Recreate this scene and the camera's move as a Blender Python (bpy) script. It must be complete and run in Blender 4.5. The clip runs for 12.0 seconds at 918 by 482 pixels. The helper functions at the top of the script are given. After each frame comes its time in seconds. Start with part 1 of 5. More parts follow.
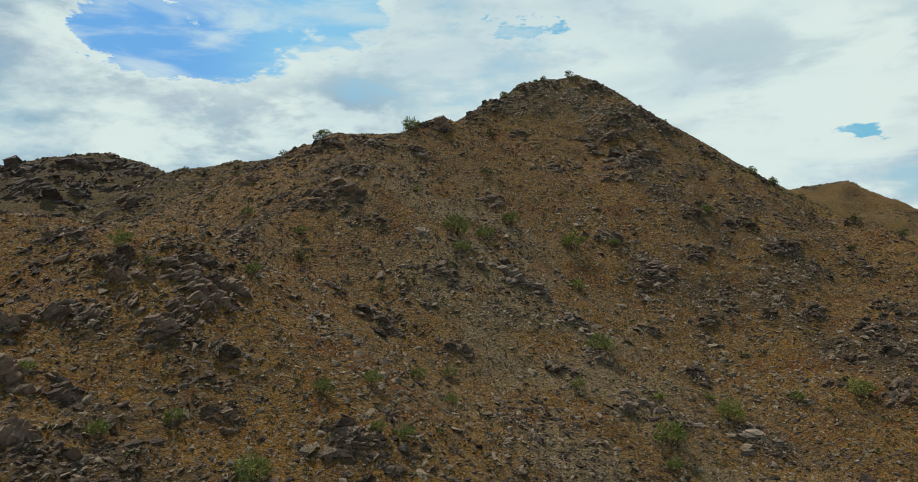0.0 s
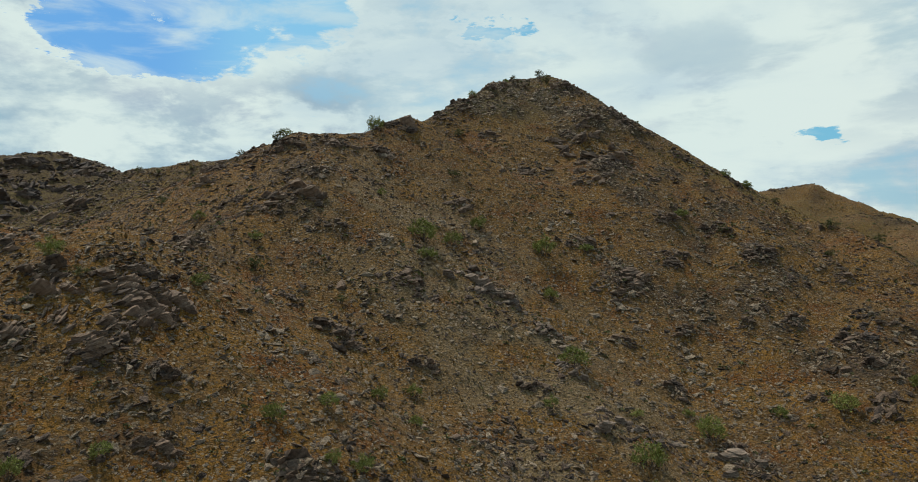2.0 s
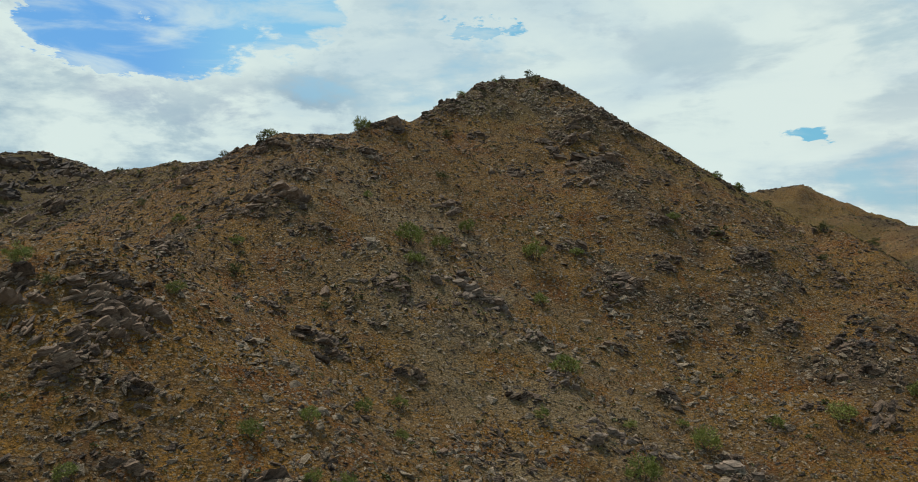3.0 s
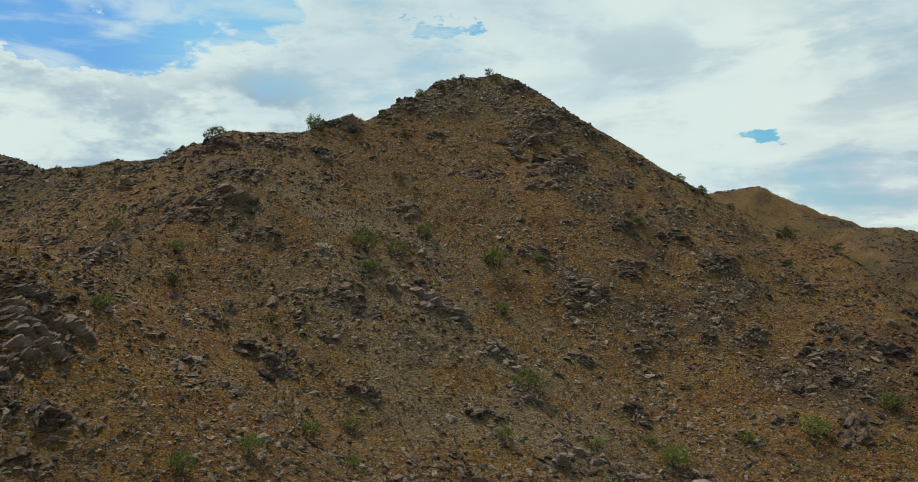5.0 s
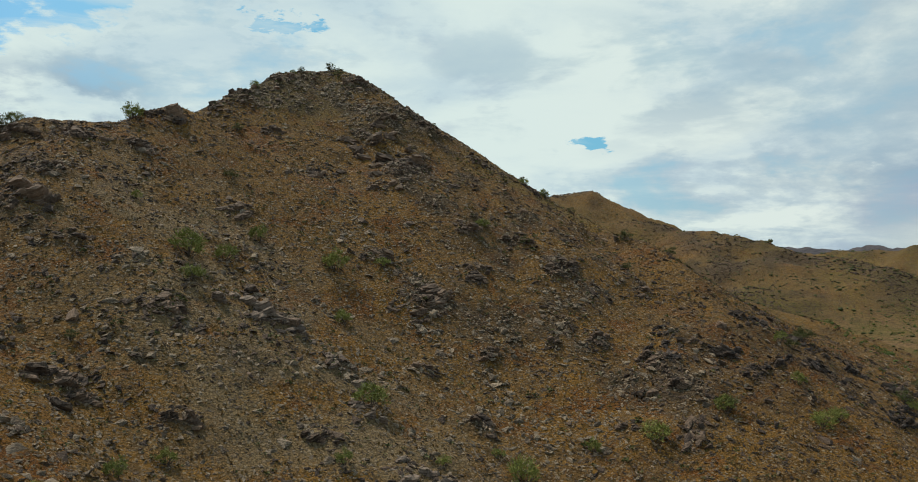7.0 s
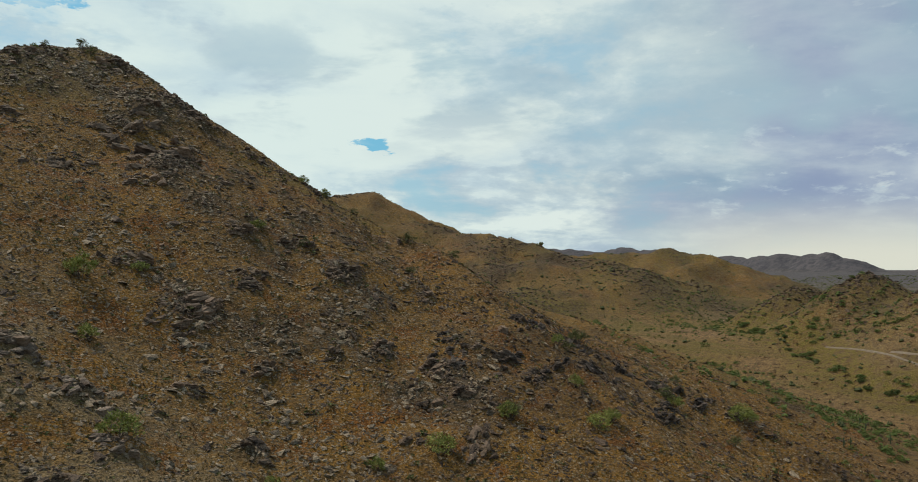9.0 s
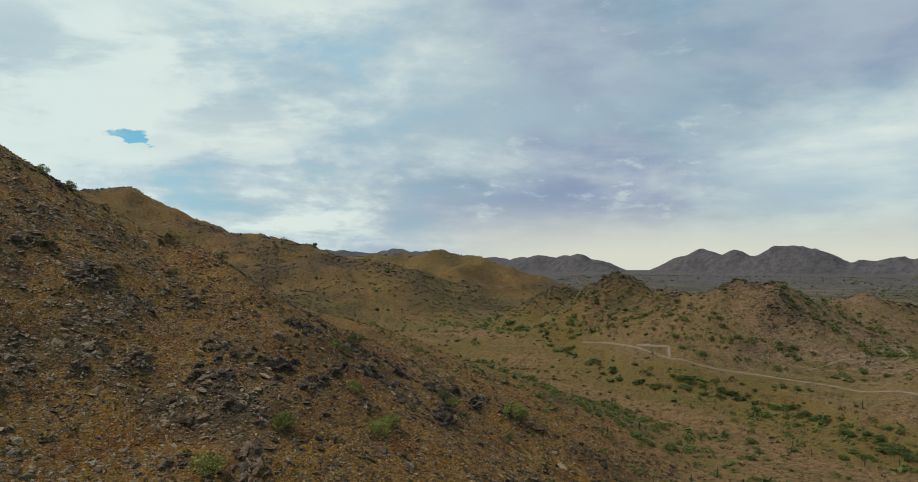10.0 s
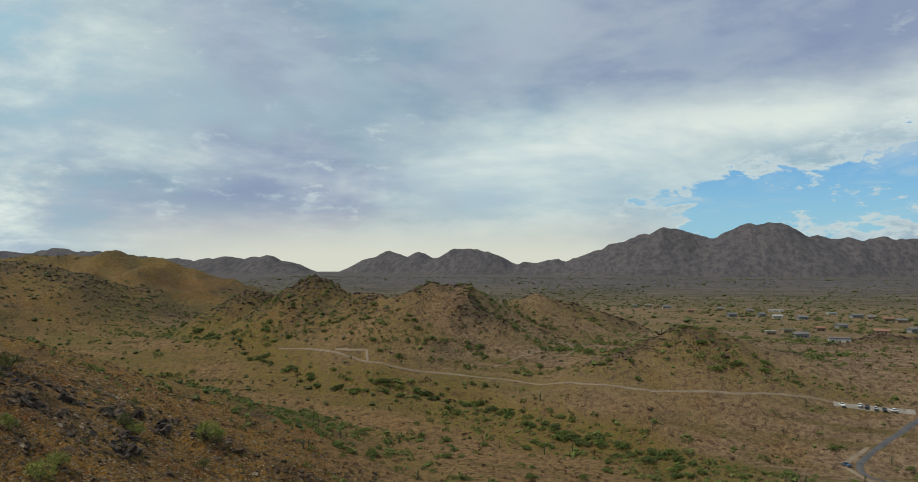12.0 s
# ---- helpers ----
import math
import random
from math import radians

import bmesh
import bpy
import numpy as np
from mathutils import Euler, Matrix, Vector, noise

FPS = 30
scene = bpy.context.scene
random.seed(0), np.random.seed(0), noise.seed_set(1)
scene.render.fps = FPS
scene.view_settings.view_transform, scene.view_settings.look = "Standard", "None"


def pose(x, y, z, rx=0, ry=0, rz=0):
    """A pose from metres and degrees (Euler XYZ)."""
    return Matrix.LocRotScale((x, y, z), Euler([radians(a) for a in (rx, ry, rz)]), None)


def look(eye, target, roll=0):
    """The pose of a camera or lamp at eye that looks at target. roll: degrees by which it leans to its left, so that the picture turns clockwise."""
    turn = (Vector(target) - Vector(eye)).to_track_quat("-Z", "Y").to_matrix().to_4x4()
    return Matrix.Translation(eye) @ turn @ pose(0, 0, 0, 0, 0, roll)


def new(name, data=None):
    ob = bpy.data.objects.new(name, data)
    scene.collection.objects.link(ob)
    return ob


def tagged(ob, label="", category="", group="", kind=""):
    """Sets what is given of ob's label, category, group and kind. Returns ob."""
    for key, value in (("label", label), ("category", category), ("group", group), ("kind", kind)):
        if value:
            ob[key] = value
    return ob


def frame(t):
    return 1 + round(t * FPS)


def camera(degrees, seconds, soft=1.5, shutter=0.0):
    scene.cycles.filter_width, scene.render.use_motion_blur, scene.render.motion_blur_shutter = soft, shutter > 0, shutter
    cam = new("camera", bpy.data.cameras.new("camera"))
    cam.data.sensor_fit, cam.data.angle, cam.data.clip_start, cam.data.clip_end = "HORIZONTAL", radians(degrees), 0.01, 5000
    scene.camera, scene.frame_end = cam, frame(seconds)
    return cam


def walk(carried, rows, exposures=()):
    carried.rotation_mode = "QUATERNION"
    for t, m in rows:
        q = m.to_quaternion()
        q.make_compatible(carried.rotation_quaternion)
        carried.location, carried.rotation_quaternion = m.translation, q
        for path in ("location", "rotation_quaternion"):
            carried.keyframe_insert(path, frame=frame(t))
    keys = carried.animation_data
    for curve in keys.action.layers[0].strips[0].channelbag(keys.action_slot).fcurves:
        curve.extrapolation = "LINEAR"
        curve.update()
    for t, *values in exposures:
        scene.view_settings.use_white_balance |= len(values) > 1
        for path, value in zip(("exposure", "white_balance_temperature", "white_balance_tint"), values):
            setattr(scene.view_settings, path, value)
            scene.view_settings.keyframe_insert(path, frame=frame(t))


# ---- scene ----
# The camera: a drone that flies towards the hill and swings to the right.
cam = camera(62.07, 12.0, soft=0.9, shutter=0.08)
# seconds, x, y, z, yaw, pitch, roll
ROWS = [
    (0.0, 0.00, 0.00, 70.00, -0.000, 1.485, -0.006),
    (0.5, 0.25, 4.27, 70.75, -0.551, 1.495, 0.010),
    (1.0, 0.55, 8.46, 71.46, -1.161, 1.515, 0.004),
    (1.5, 0.77, 12.48, 72.06, -1.749, 1.508, -0.009),
    (2.0, 0.94, 16.42, 72.74, -2.361, 1.526, -0.010),
    (2.5, 1.22, 20.30, 73.61, -2.828, 1.510, -0.037),
    (3.0, 1.61, 24.21, 74.67, -3.200, 1.510, -0.015),
    (4.8, 2.93, 37.10, 77.28, -5.384, 1.436, -0.050),
    (5.0, 3.25, 38.64, 77.46, -6.219, 1.447, -0.001),
    (5.5, 4.05, 42.52, 77.85, -8.972, 1.456, 0.012),
    (6.0, 4.71, 46.50, 78.36, -11.732, 1.472, 0.032),
    (6.5, 5.43, 50.76, 78.68, -15.356, 1.512, 0.022),
    (6.7, 5.75, 52.44, 78.79, -16.619, 1.503, 0.054),
    (8.3, 9.52, 63.87, 80.59, -23.853, 1.438, 0.017),
    (8.5, 10.39, 65.51, 80.65, -25.813, 1.439, 0.010),
    (9.0, 12.78, 69.79, 80.75, -34.379, 1.484, 0.017),
    (9.5, 15.60, 74.62, 80.73, -43.604, 1.529, 0.010),
    (10.0, 18.22, 79.17, 80.82, -51.332, 1.552, 0.034),
    (10.5, 20.56, 83.19, 81.15, -57.704, 1.549, 0.036),
    (11.0, 23.02, 86.57, 81.55, -63.373, 1.516, 0.022),
    (11.5, 25.71, 89.39, 81.96, -69.393, 1.521, -0.012),
    (12.0, 28.48, 91.91, 82.29, -74.374, 1.650, -0.045),
]
walk(cam, [(t, pose(x, y, z, 90 + pitch, roll, yaw)) for t, x, y, z, yaw, pitch, roll in ROWS], [(0.0, 0.0), (9.0, 0.0), (10.5, -0.08), (11.5, -0.13), (12.0, -0.04)])

# ---- node helpers ----
class Nodes:
    """Short names for building a node tree."""

    def __init__(self, tree):
        self.tree = tree
        tree.nodes.clear()

    def add(self, kind, **settings):
        node = self.tree.nodes.new(kind)
        for key, value in settings.items():
            setattr(node, key, value)
        return node

    def put(self, socket, value):
        if isinstance(value, bpy.types.NodeSocket):
            self.tree.links.new(value, socket)
        else:
            socket.default_value = value

    def math(self, op, a, b=0.0, clamp=False):
        node = self.add("ShaderNodeMath", operation=op, use_clamp=clamp)
        self.put(node.inputs[0], a)
        self.put(node.inputs[1], b)
        return node.outputs[0]

    def ramp(self, value, lo, hi, a=0.0, b=1.0):
        node = self.add("ShaderNodeMapRange", interpolation_type="SMOOTHSTEP")
        for socket, v in zip(node.inputs, (value, lo, hi, a, b)):
            self.put(socket, v)
        return node.outputs[0]

    def mix(self, factor, a, b, blend_type="MIX"):
        node = self.add("ShaderNodeMix", data_type="RGBA", blend_type=blend_type)
        self.put(node.inputs[0], factor)
        self.put(node.inputs[6], a if isinstance(a, bpy.types.NodeSocket) else (*a, 1))
        self.put(node.inputs[7], b if isinstance(b, bpy.types.NodeSocket) else (*b, 1))
        return node.outputs[2]

    def noise(self, vector, scale, detail=4.0, rough=0.55, distort=0.0):
        node = self.add("ShaderNodeTexNoise")
        self.put(node.inputs["Vector"], vector)
        for key, v in (("Scale", scale), ("Detail", detail), ("Roughness", rough), ("Distortion", distort)):
            node.inputs[key].default_value = v
        return node.outputs["Fac"]

    def scaled(self, vector, scale):
        node = self.add("ShaderNodeMapping")
        self.put(node.inputs["Vector"], vector)
        node.inputs["Scale"].default_value = scale
        return node.outputs[0]

    def dot(self, vector, direction):
        node = self.add("ShaderNodeVectorMath", operation="DOT_PRODUCT")
        self.put(node.inputs[0], vector)
        node.inputs[1].default_value = direction
        return node.outputs["Value"]


def bearing(azimuth, elevation):
    """A direction: degrees to the right of north (+y) and above the horizon."""
    a, e = radians(azimuth), radians(elevation)
    return (math.sin(a) * math.cos(e), math.cos(a) * math.cos(e), math.sin(e))


# ---- daylight: a cloudy monsoon sky, the sun veiled behind the hill ----
SUN_AZIMUTH, SUN_ELEVATION = -25.0, 55.0
world = bpy.data.worlds.new("sky")
scene.world = world
world.use_nodes = True
n = Nodes(world.node_tree)
way = n.add("ShaderNodeTexCoord").outputs["Generated"]
split = n.add("ShaderNodeSeparateXYZ")
n.put(split.inputs[0], way)
up = split.outputs[2]
clear = n.add("ShaderNodeTexSky", sky_type="NISHITA", sun_disc=False, sun_elevation=radians(SUN_ELEVATION), sun_rotation=radians(SUN_AZIMUTH), air_density=1.3, dust_density=0.6, ozone_density=3.0)
azimuth = n.math("MULTIPLY", n.math("ARCTAN2", split.outputs[0], split.outputs[1]), 57.2958)
height_angle = n.math("MULTIPLY", n.math("ARCSINE", up), 57.2958)
deep_blue = n.mix(n.ramp(height_angle, 1.0, 9.5), (0.30, 0.60, 0.78), (0.115, 0.36, 0.73))
deep_blue = n.mix(n.math("MULTIPLY", n.ramp(azimuth, -13.0, -2.0), n.ramp(azimuth, 75.0, 50.0)), deep_blue, (0.17, 0.50, 0.66))
deep_blue = n.mix(n.math("MULTIPLY", n.ramp(azimuth, -20.0, -12.0, 0.0, 0.7), n.ramp(azimuth, -2.0, -6.0)), deep_blue, (0.30, 0.66, 0.80))
clear_sky = n.mix(0.72, n.mix(1.0, clear.outputs[0], (0.062, 0.09, 0.112), "MULTIPLY"), deep_blue)
# clouds lie on a flat deck, so that they close up towards the horizon
lift = n.math("ADD", n.math("MAXIMUM", up, 0.0), 0.16)
deck = n.add("ShaderNodeCombineXYZ")
n.put(deck.inputs[0], n.math("DIVIDE", split.outputs[0], lift))
n.put(deck.inputs[1], n.math("DIVIDE", split.outputs[1], lift))
n.put(deck.inputs[2], n.math("MULTIPLY", up, 1.5))
billow = n.noise(deck.outputs[0], 1.15, 9.0, 0.58, 0.25)
broad = n.noise(n.scaled(deck.outputs[0], (0.35, 0.35, 0.35)), 1.3, 3.0, 0.5)
puff = n.noise(n.scaled(way, (1.0, 1.0, 2.2)), 8.0, 10.0, 0.60, 0.15)


def stretch(lo, hi, low, high, soft=4.0, rise=1.5, slant=0.0):
    """1 between two bearings and two heights in degrees, with soft edges; slant tips the heights along the bearing."""
    level = n.math("SUBTRACT", height_angle, n.math("MULTIPLY", n.math("SUBTRACT", azimuth, lo), slant))
    across = n.math("MULTIPLY", n.ramp(azimuth, lo - soft, lo + soft), n.ramp(azimuth, hi + soft, hi - soft))
    return n.math("MULTIPLY", across, n.math("MULTIPLY", n.ramp(level, low - rise, low + rise), n.ramp(level, high + rise, high - rise)))


def patch(bearing_angle, elevation, width, soft):
    """1 within so many degrees of a direction, falling softly to 0."""
    return n.ramp(n.dot(way, bearing(bearing_angle, elevation)), math.cos(radians(width + soft)), math.cos(radians(width)))


gap_west = n.math("MAXIMUM", stretch(-27.0, -6.0, 13.2, 40, 2.6, 2.2, 0.11), stretch(-25.5, -13.0, 12.4, 40, 2.4, 1.8, 0.05))
gap_peak = n.math("MULTIPLY", stretch(1.6, 9, 15.9, 17.8, 1.8, 1.2), 0.76)
gap_small = n.math("MULTIPLY", stretch(26.0, 29.6, 7.9, 9.0, 1.6, 0.8), 0.68)
gap_east = n.math("MAXIMUM", n.math("MULTIPLY", stretch(90, 150, 0.0, 6.0, 5.0, 2.6, 0.14), 0.84), n.math("MULTIPLY", stretch(86, 93, 3.2, 5.0, 2.0, 1.0, 0.1), 0.62))
gaps = n.math("MAXIMUM", n.math("MAXIMUM", gap_west, gap_east), n.math("MAXIMUM", gap_peak, gap_small))
tufts = n.noise(n.scaled(way, (1.0, 1.0, 2.6)), 26.0, 8.0, 0.62, 0.2)
ragged = n.math("ADD", n.math("MULTIPLY", n.math("SUBTRACT", puff, 0.5), 1.3), n.math("MULTIPLY", n.math("SUBTRACT", tufts, 0.5), 1.8))
wispy = stretch(-15, -3, 0, 60, 4.0, 1.0)
cover = n.ramp(n.math("ADD", gaps, ragged), n.math("ADD", 0.66, n.math("MULTIPLY", wispy, 0.18)), n.math("SUBTRACT", 0.48, n.math("MULTIPLY", wispy, 0.08)))
veil = n.ramp(n.noise(n.scaled(way, (1.0, 1.0, 4.5)), 5.5, 6.0, 0.58, 0.6), 0.42, 0.66, 0.0, 0.66)
layers = n.ramp(n.noise(n.scaled(way, (1.0, 1.0, 2.8)), 3.6, 7.0, 0.55, 0.15), 0.42, 0.62, 0.0, 0.62)
east = n.ramp(azimuth, 34.0, 62.0, 0.0, 0.8)
thick = n.math("ADD", n.math("MULTIPLY", billow, 0.45), n.math("MULTIPLY", puff, 0.55))
thin = n.math("MULTIPLY", n.ramp(thick, 0.46, 0.36), n.math("SUBTRACT", 0.42, n.math("MULTIPLY", east, 0.5)))
cover = n.math("MAXIMUM", n.math("SUBTRACT", cover, thin), veil)
glow = patch(14, 22, 8, 40)
low_light = n.math("MULTIPLY", n.ramp(up, 0.09, 0.0), patch(70, 2, 10, 16))
hue = n.noise(n.scaled(way, (1.0, 1.0, 2.0)), 3.2, 3.0, 0.5)
grey = n.mix(n.ramp(broad, 0.35, 0.65), (0.225, 0.340, 0.470), (0.37, 0.495, 0.580))
grey = n.mix(n.ramp(hue, 0.48, 0.66, 0.0, 0.75), grey, (0.26, 0.45, 0.58))
grey = n.mix(n.ramp(hue, 0.48, 0.34, 0.0, 0.7), grey, (0.285, 0.335, 0.500))
grey = n.mix(n.math("MULTIPLY", stretch(78, 150, 11.5, 34, 8.0, 3.0), 0.9), grey, (0.225, 0.285, 0.455))
white = n.mix(n.ramp(billow, 0.35, 0.6), (0.56, 0.67, 0.72), (0.735, 0.815, 0.785))
billows = n.ramp(n.math("ADD", n.math("MULTIPLY", puff, 0.45), n.math("ADD", n.math("MULTIPLY", tufts, 0.15), n.math("MULTIPLY", billow, 0.4))), 0.43, 0.60, 0.0, 0.85)
billows = n.math("ADD", n.math("MULTIPLY", billows, n.math("SUBTRACT", 1.0, east)), n.math("MULTIPLY", layers, east))
rim = n.math("MULTIPLY", n.ramp(n.math("ADD", gaps, ragged), 0.05, 0.50), 0.6)
sunlit = n.math("ADD", n.math("ADD", n.math("MULTIPLY", glow, 0.80), n.math("MAXIMUM", billows, rim)), n.math("MULTIPLY", stretch(72, 150, 5.5, 9.5, 8.0, 2.0, 0.10), 0.45), clamp=True)
west_shade = n.math("MULTIPLY", stretch(-21, -4, 7.0, 12.0, 3.0, 2.0, 0.1), n.ramp(puff, 0.60, 0.46, 0.0, 0.62))
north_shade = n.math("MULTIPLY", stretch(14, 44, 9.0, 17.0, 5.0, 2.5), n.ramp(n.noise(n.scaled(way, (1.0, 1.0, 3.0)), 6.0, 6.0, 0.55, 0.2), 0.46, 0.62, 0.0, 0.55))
dull = n.math("SUBTRACT", n.math("SUBTRACT", n.math("SUBTRACT", 1.0, north_shade), n.math("MULTIPLY", stretch(50, 150, 9.0, 30, 10.0, 2.5, 0.06), 0.55)), west_shade)
cloud = n.mix(n.math("MULTIPLY", sunlit, dull), grey, white)
cloud = n.mix(low_light, cloud, (0.70, 0.71, 0.62))
cloud = n.mix(1.0, cloud, n.mix(n.ramp(azimuth, 15.0, 55.0), (0.94, 1.0, 1.0), (0.995, 1.0, 0.98)), "MULTIPLY")
sky = n.mix(cover, clear_sky, cloud)
back = n.add("ShaderNodeBackground")
n.put(back.inputs[0], sky)
back.inputs[1].default_value = 1.0
n.put(n.add("ShaderNodeOutputWorld").inputs[0], back.outputs[0])

sun = new("sun", bpy.data.lights.new("sun", "SUN"))
sun.data.energy, sun.data.angle, sun.data.color = 3.7, radians(2), (1.0, 0.91, 0.78)
sun.matrix_world = look((0, 0, 900), tuple(np.array((0, 0, 900)) - np.array(bearing(SUN_AZIMUTH, SUN_ELEVATION))))


# ---- materials ----
def material(name, rough=0.9, spec=0.25):
    """An empty material: its nodes, its shader, and object coordinates in metres."""
    m = bpy.data.materials.new(name)
    m.use_nodes = True
    k = Nodes(m.node_tree)
    shader = k.add("ShaderNodeBsdfPrincipled")
    shader.inputs["Roughness"].default_value = rough
    shader.inputs["Specular IOR Level"].default_value = spec
    k.put(k.add("ShaderNodeOutputMaterial").inputs[0], shader.outputs[0])
    return m, k, shader, k.add("ShaderNodeTexCoord").outputs["Object"]


def relief_bump(k, shader, height, strength, distance):
    bump = k.add("ShaderNodeBump")
    bump.inputs["Strength"].default_value = strength
    bump.inputs["Distance"].default_value = distance
    k.put(bump.inputs["Height"], height)
    k.put(shader.inputs["Normal"], bump.outputs[0])


def attribute(k, name):
    return k.add("ShaderNodeAttribute", attribute_name=name).outputs["Fac"]


def ground_material():
    m, k, shader, at = material("desert_ground", 0.95, 0.1)
    fine, mid, broad_n = k.noise(at, 1.9, 6, 0.75), k.noise(at, 0.30, 5, 0.65), k.noise(at, 0.035, 4, 0.55)

    def cells(scale):
        node = k.add("ShaderNodeTexVoronoi", feature="F1")
        k.put(node.inputs["Vector"], at)
        node.inputs["Scale"].default_value = scale
        tone = k.add("ShaderNodeSeparateColor")
        k.put(tone.inputs[0], node.outputs["Color"])
        return node.outputs["Distance"], tone.outputs[0], tone.outputs[1]

    stone_d, stone_tone, stone_pick = cells(0.9)
    pebble_d, pebble_tone, pebble_pick = cells(2.1)
    hill, rock, lush, distant = attribute(k, "hill"), attribute(k, "rock"), attribute(k, "lush"), attribute(k, "distant")
    soil = k.mix(k.ramp(mid, 0.35, 0.65), (0.074, 0.041, 0.0137), (0.207, 0.114, 0.0357))
    ochre = k.mix(k.ramp(fine, 0.32, 0.66), (0.056, 0.028, 0.0055), (0.281, 0.143, 0.0275))
    rust = k.mix(k.ramp(fine, 0.35, 0.65), (0.050, 0.018, 0.0037), (0.213, 0.083, 0.0174))
    base = k.mix(k.ramp(k.math("ADD", k.math("MULTIPLY", mid, 0.6), k.math("MULTIPLY", broad_n, 0.4)), 0.42, 0.58), soil, ochre)
    base = k.mix(k.math("MULTIPLY", k.ramp(k.noise(at, 0.055, 5, 0.65), 0.50, 0.64), k.math("MULTIPLY", hill, 0.9)), base, rust)
    # gravel of the plain: greyer, with a pinkish cast
    tan_scree = k.mix(k.ramp(fine, 0.35, 0.65), (0.090, 0.061, 0.029), (0.253, 0.181, 0.093))
    base = k.mix(k.math("MULTIPLY", k.ramp(k.noise(at, 0.05, 4, 0.6), 0.38, 0.58), attribute(k, "scree")), base, tan_scree)
    gravel_bed = k.mix(k.ramp(mid, 0.36, 0.62), (0.088, 0.057, 0.035), (0.215, 0.146, 0.089))
    base = k.mix(k.math("MULTIPLY", k.math("SUBTRACT", 1.0, k.math("MULTIPLY", hill, attribute(k, "grassy"))), k.math("MULTIPLY", attribute(k, "gravel"), k.ramp(broad_n, 0.30, 0.48, 0.45, 1.0))), base, gravel_bed)
    twigs = k.math("MULTIPLY", k.ramp(k.noise(at, 0.55, 5, 0.7), 0.56, 0.66), k.math("SUBTRACT", 0.75, k.math("MULTIPLY", hill, 0.6)))
    base = k.mix(twigs, base, (0.051, 0.029, 0.015))
    # strips of yellow grass and of dead twigs along the runnels of the plain
    strip, flat = k.noise(k.scaled(at, (1.0, 0.13, 1.0)), 0.060, 6, 0.68), k.math("SUBTRACT", 1.0, hill)
    base = k.mix(k.math("MULTIPLY", k.ramp(strip, 0.50, 0.60), k.math("MULTIPLY", flat, 0.85)), base, k.mix(k.ramp(fine, 0.35, 0.65), (0.038, 0.033, 0.010), (0.135, 0.104, 0.030)))
    base = k.mix(k.math("MULTIPLY", k.ramp(k.noise(k.scaled(at, (1.0, 0.18, 1.0)), 0.13, 7, 0.75), 0.54, 0.62), k.math("MULTIPLY", flat, 0.42)), base, (0.045, 0.030, 0.015))
    # stones and pebbles, each with a tone of its own
    stone = k.mix(stone_tone, (0.033, 0.023, 0.015), (0.277, 0.207, 0.126))
    stony = k.math("MULTIPLY", k.math("MULTIPLY", k.ramp(stone_d, 0.50, 0.34), k.ramp(stone_pick, 0.30, 0.36)), k.math("ADD", 0.25, k.math("MULTIPLY", hill, 0.6)))
    base = k.mix(stony, base, stone)
    pebble = k.mix(pebble_tone, (0.028, 0.019, 0.009), (0.313, 0.231, 0.136))
    base = k.mix(k.math("MULTIPLY", k.math("MULTIPLY", k.ramp(pebble_d, 0.46, 0.30), k.ramp(pebble_pick, 0.35, 0.40)), 0.7), base, pebble)
    bedrock = k.mix(k.ramp(k.noise(k.scaled(at, (0.792, 0.708, 2.024)), 0.8, 7, 0.72), 0.36, 0.64), (0.015, 0.011, 0.008), (0.102, 0.077, 0.050))
    base = k.mix(k.math("MULTIPLY", rock, k.ramp(fine, 0.35, 0.55, 0.25, 0.95)), base, bedrock)
    dry_green = k.mix(k.ramp(fine, 0.35, 0.65), (0.055, 0.044, 0.011), (0.185, 0.140, 0.038))
    base = k.mix(k.math("MULTIPLY", lush, k.ramp(mid, 0.38, 0.58)), base, dry_green)
    # far ranges of dark rock and scrub, grey-mauve aerial haze painted into their colour
    hazed_range = k.mix(k.ramp(k.noise(k.scaled(at, (0.4, 1.0, 0.8)), 0.045, 9, 0.80), 0.38, 0.62), (0.049, 0.047, 0.054), (0.097, 0.087, 0.088))
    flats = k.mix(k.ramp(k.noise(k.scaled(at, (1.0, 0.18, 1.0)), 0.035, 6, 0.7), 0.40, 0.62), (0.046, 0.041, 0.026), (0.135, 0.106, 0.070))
    hazed_range = k.mix(lush, hazed_range, flats)
    base = k.mix(distant, base, hazed_range)
    k.put(shader.inputs["Base Color"], base)
    height = k.math("ADD", k.math("MULTIPLY", mid, 1.0), k.math("SUBTRACT", k.math("MULTIPLY", fine, 0.7), k.math("ADD", k.math("MULTIPLY", stone_d, 0.55), k.math("MULTIPLY", pebble_d, 0.3))))
    relief_bump(k, shader, height, 1.0, 1.0)
    return m


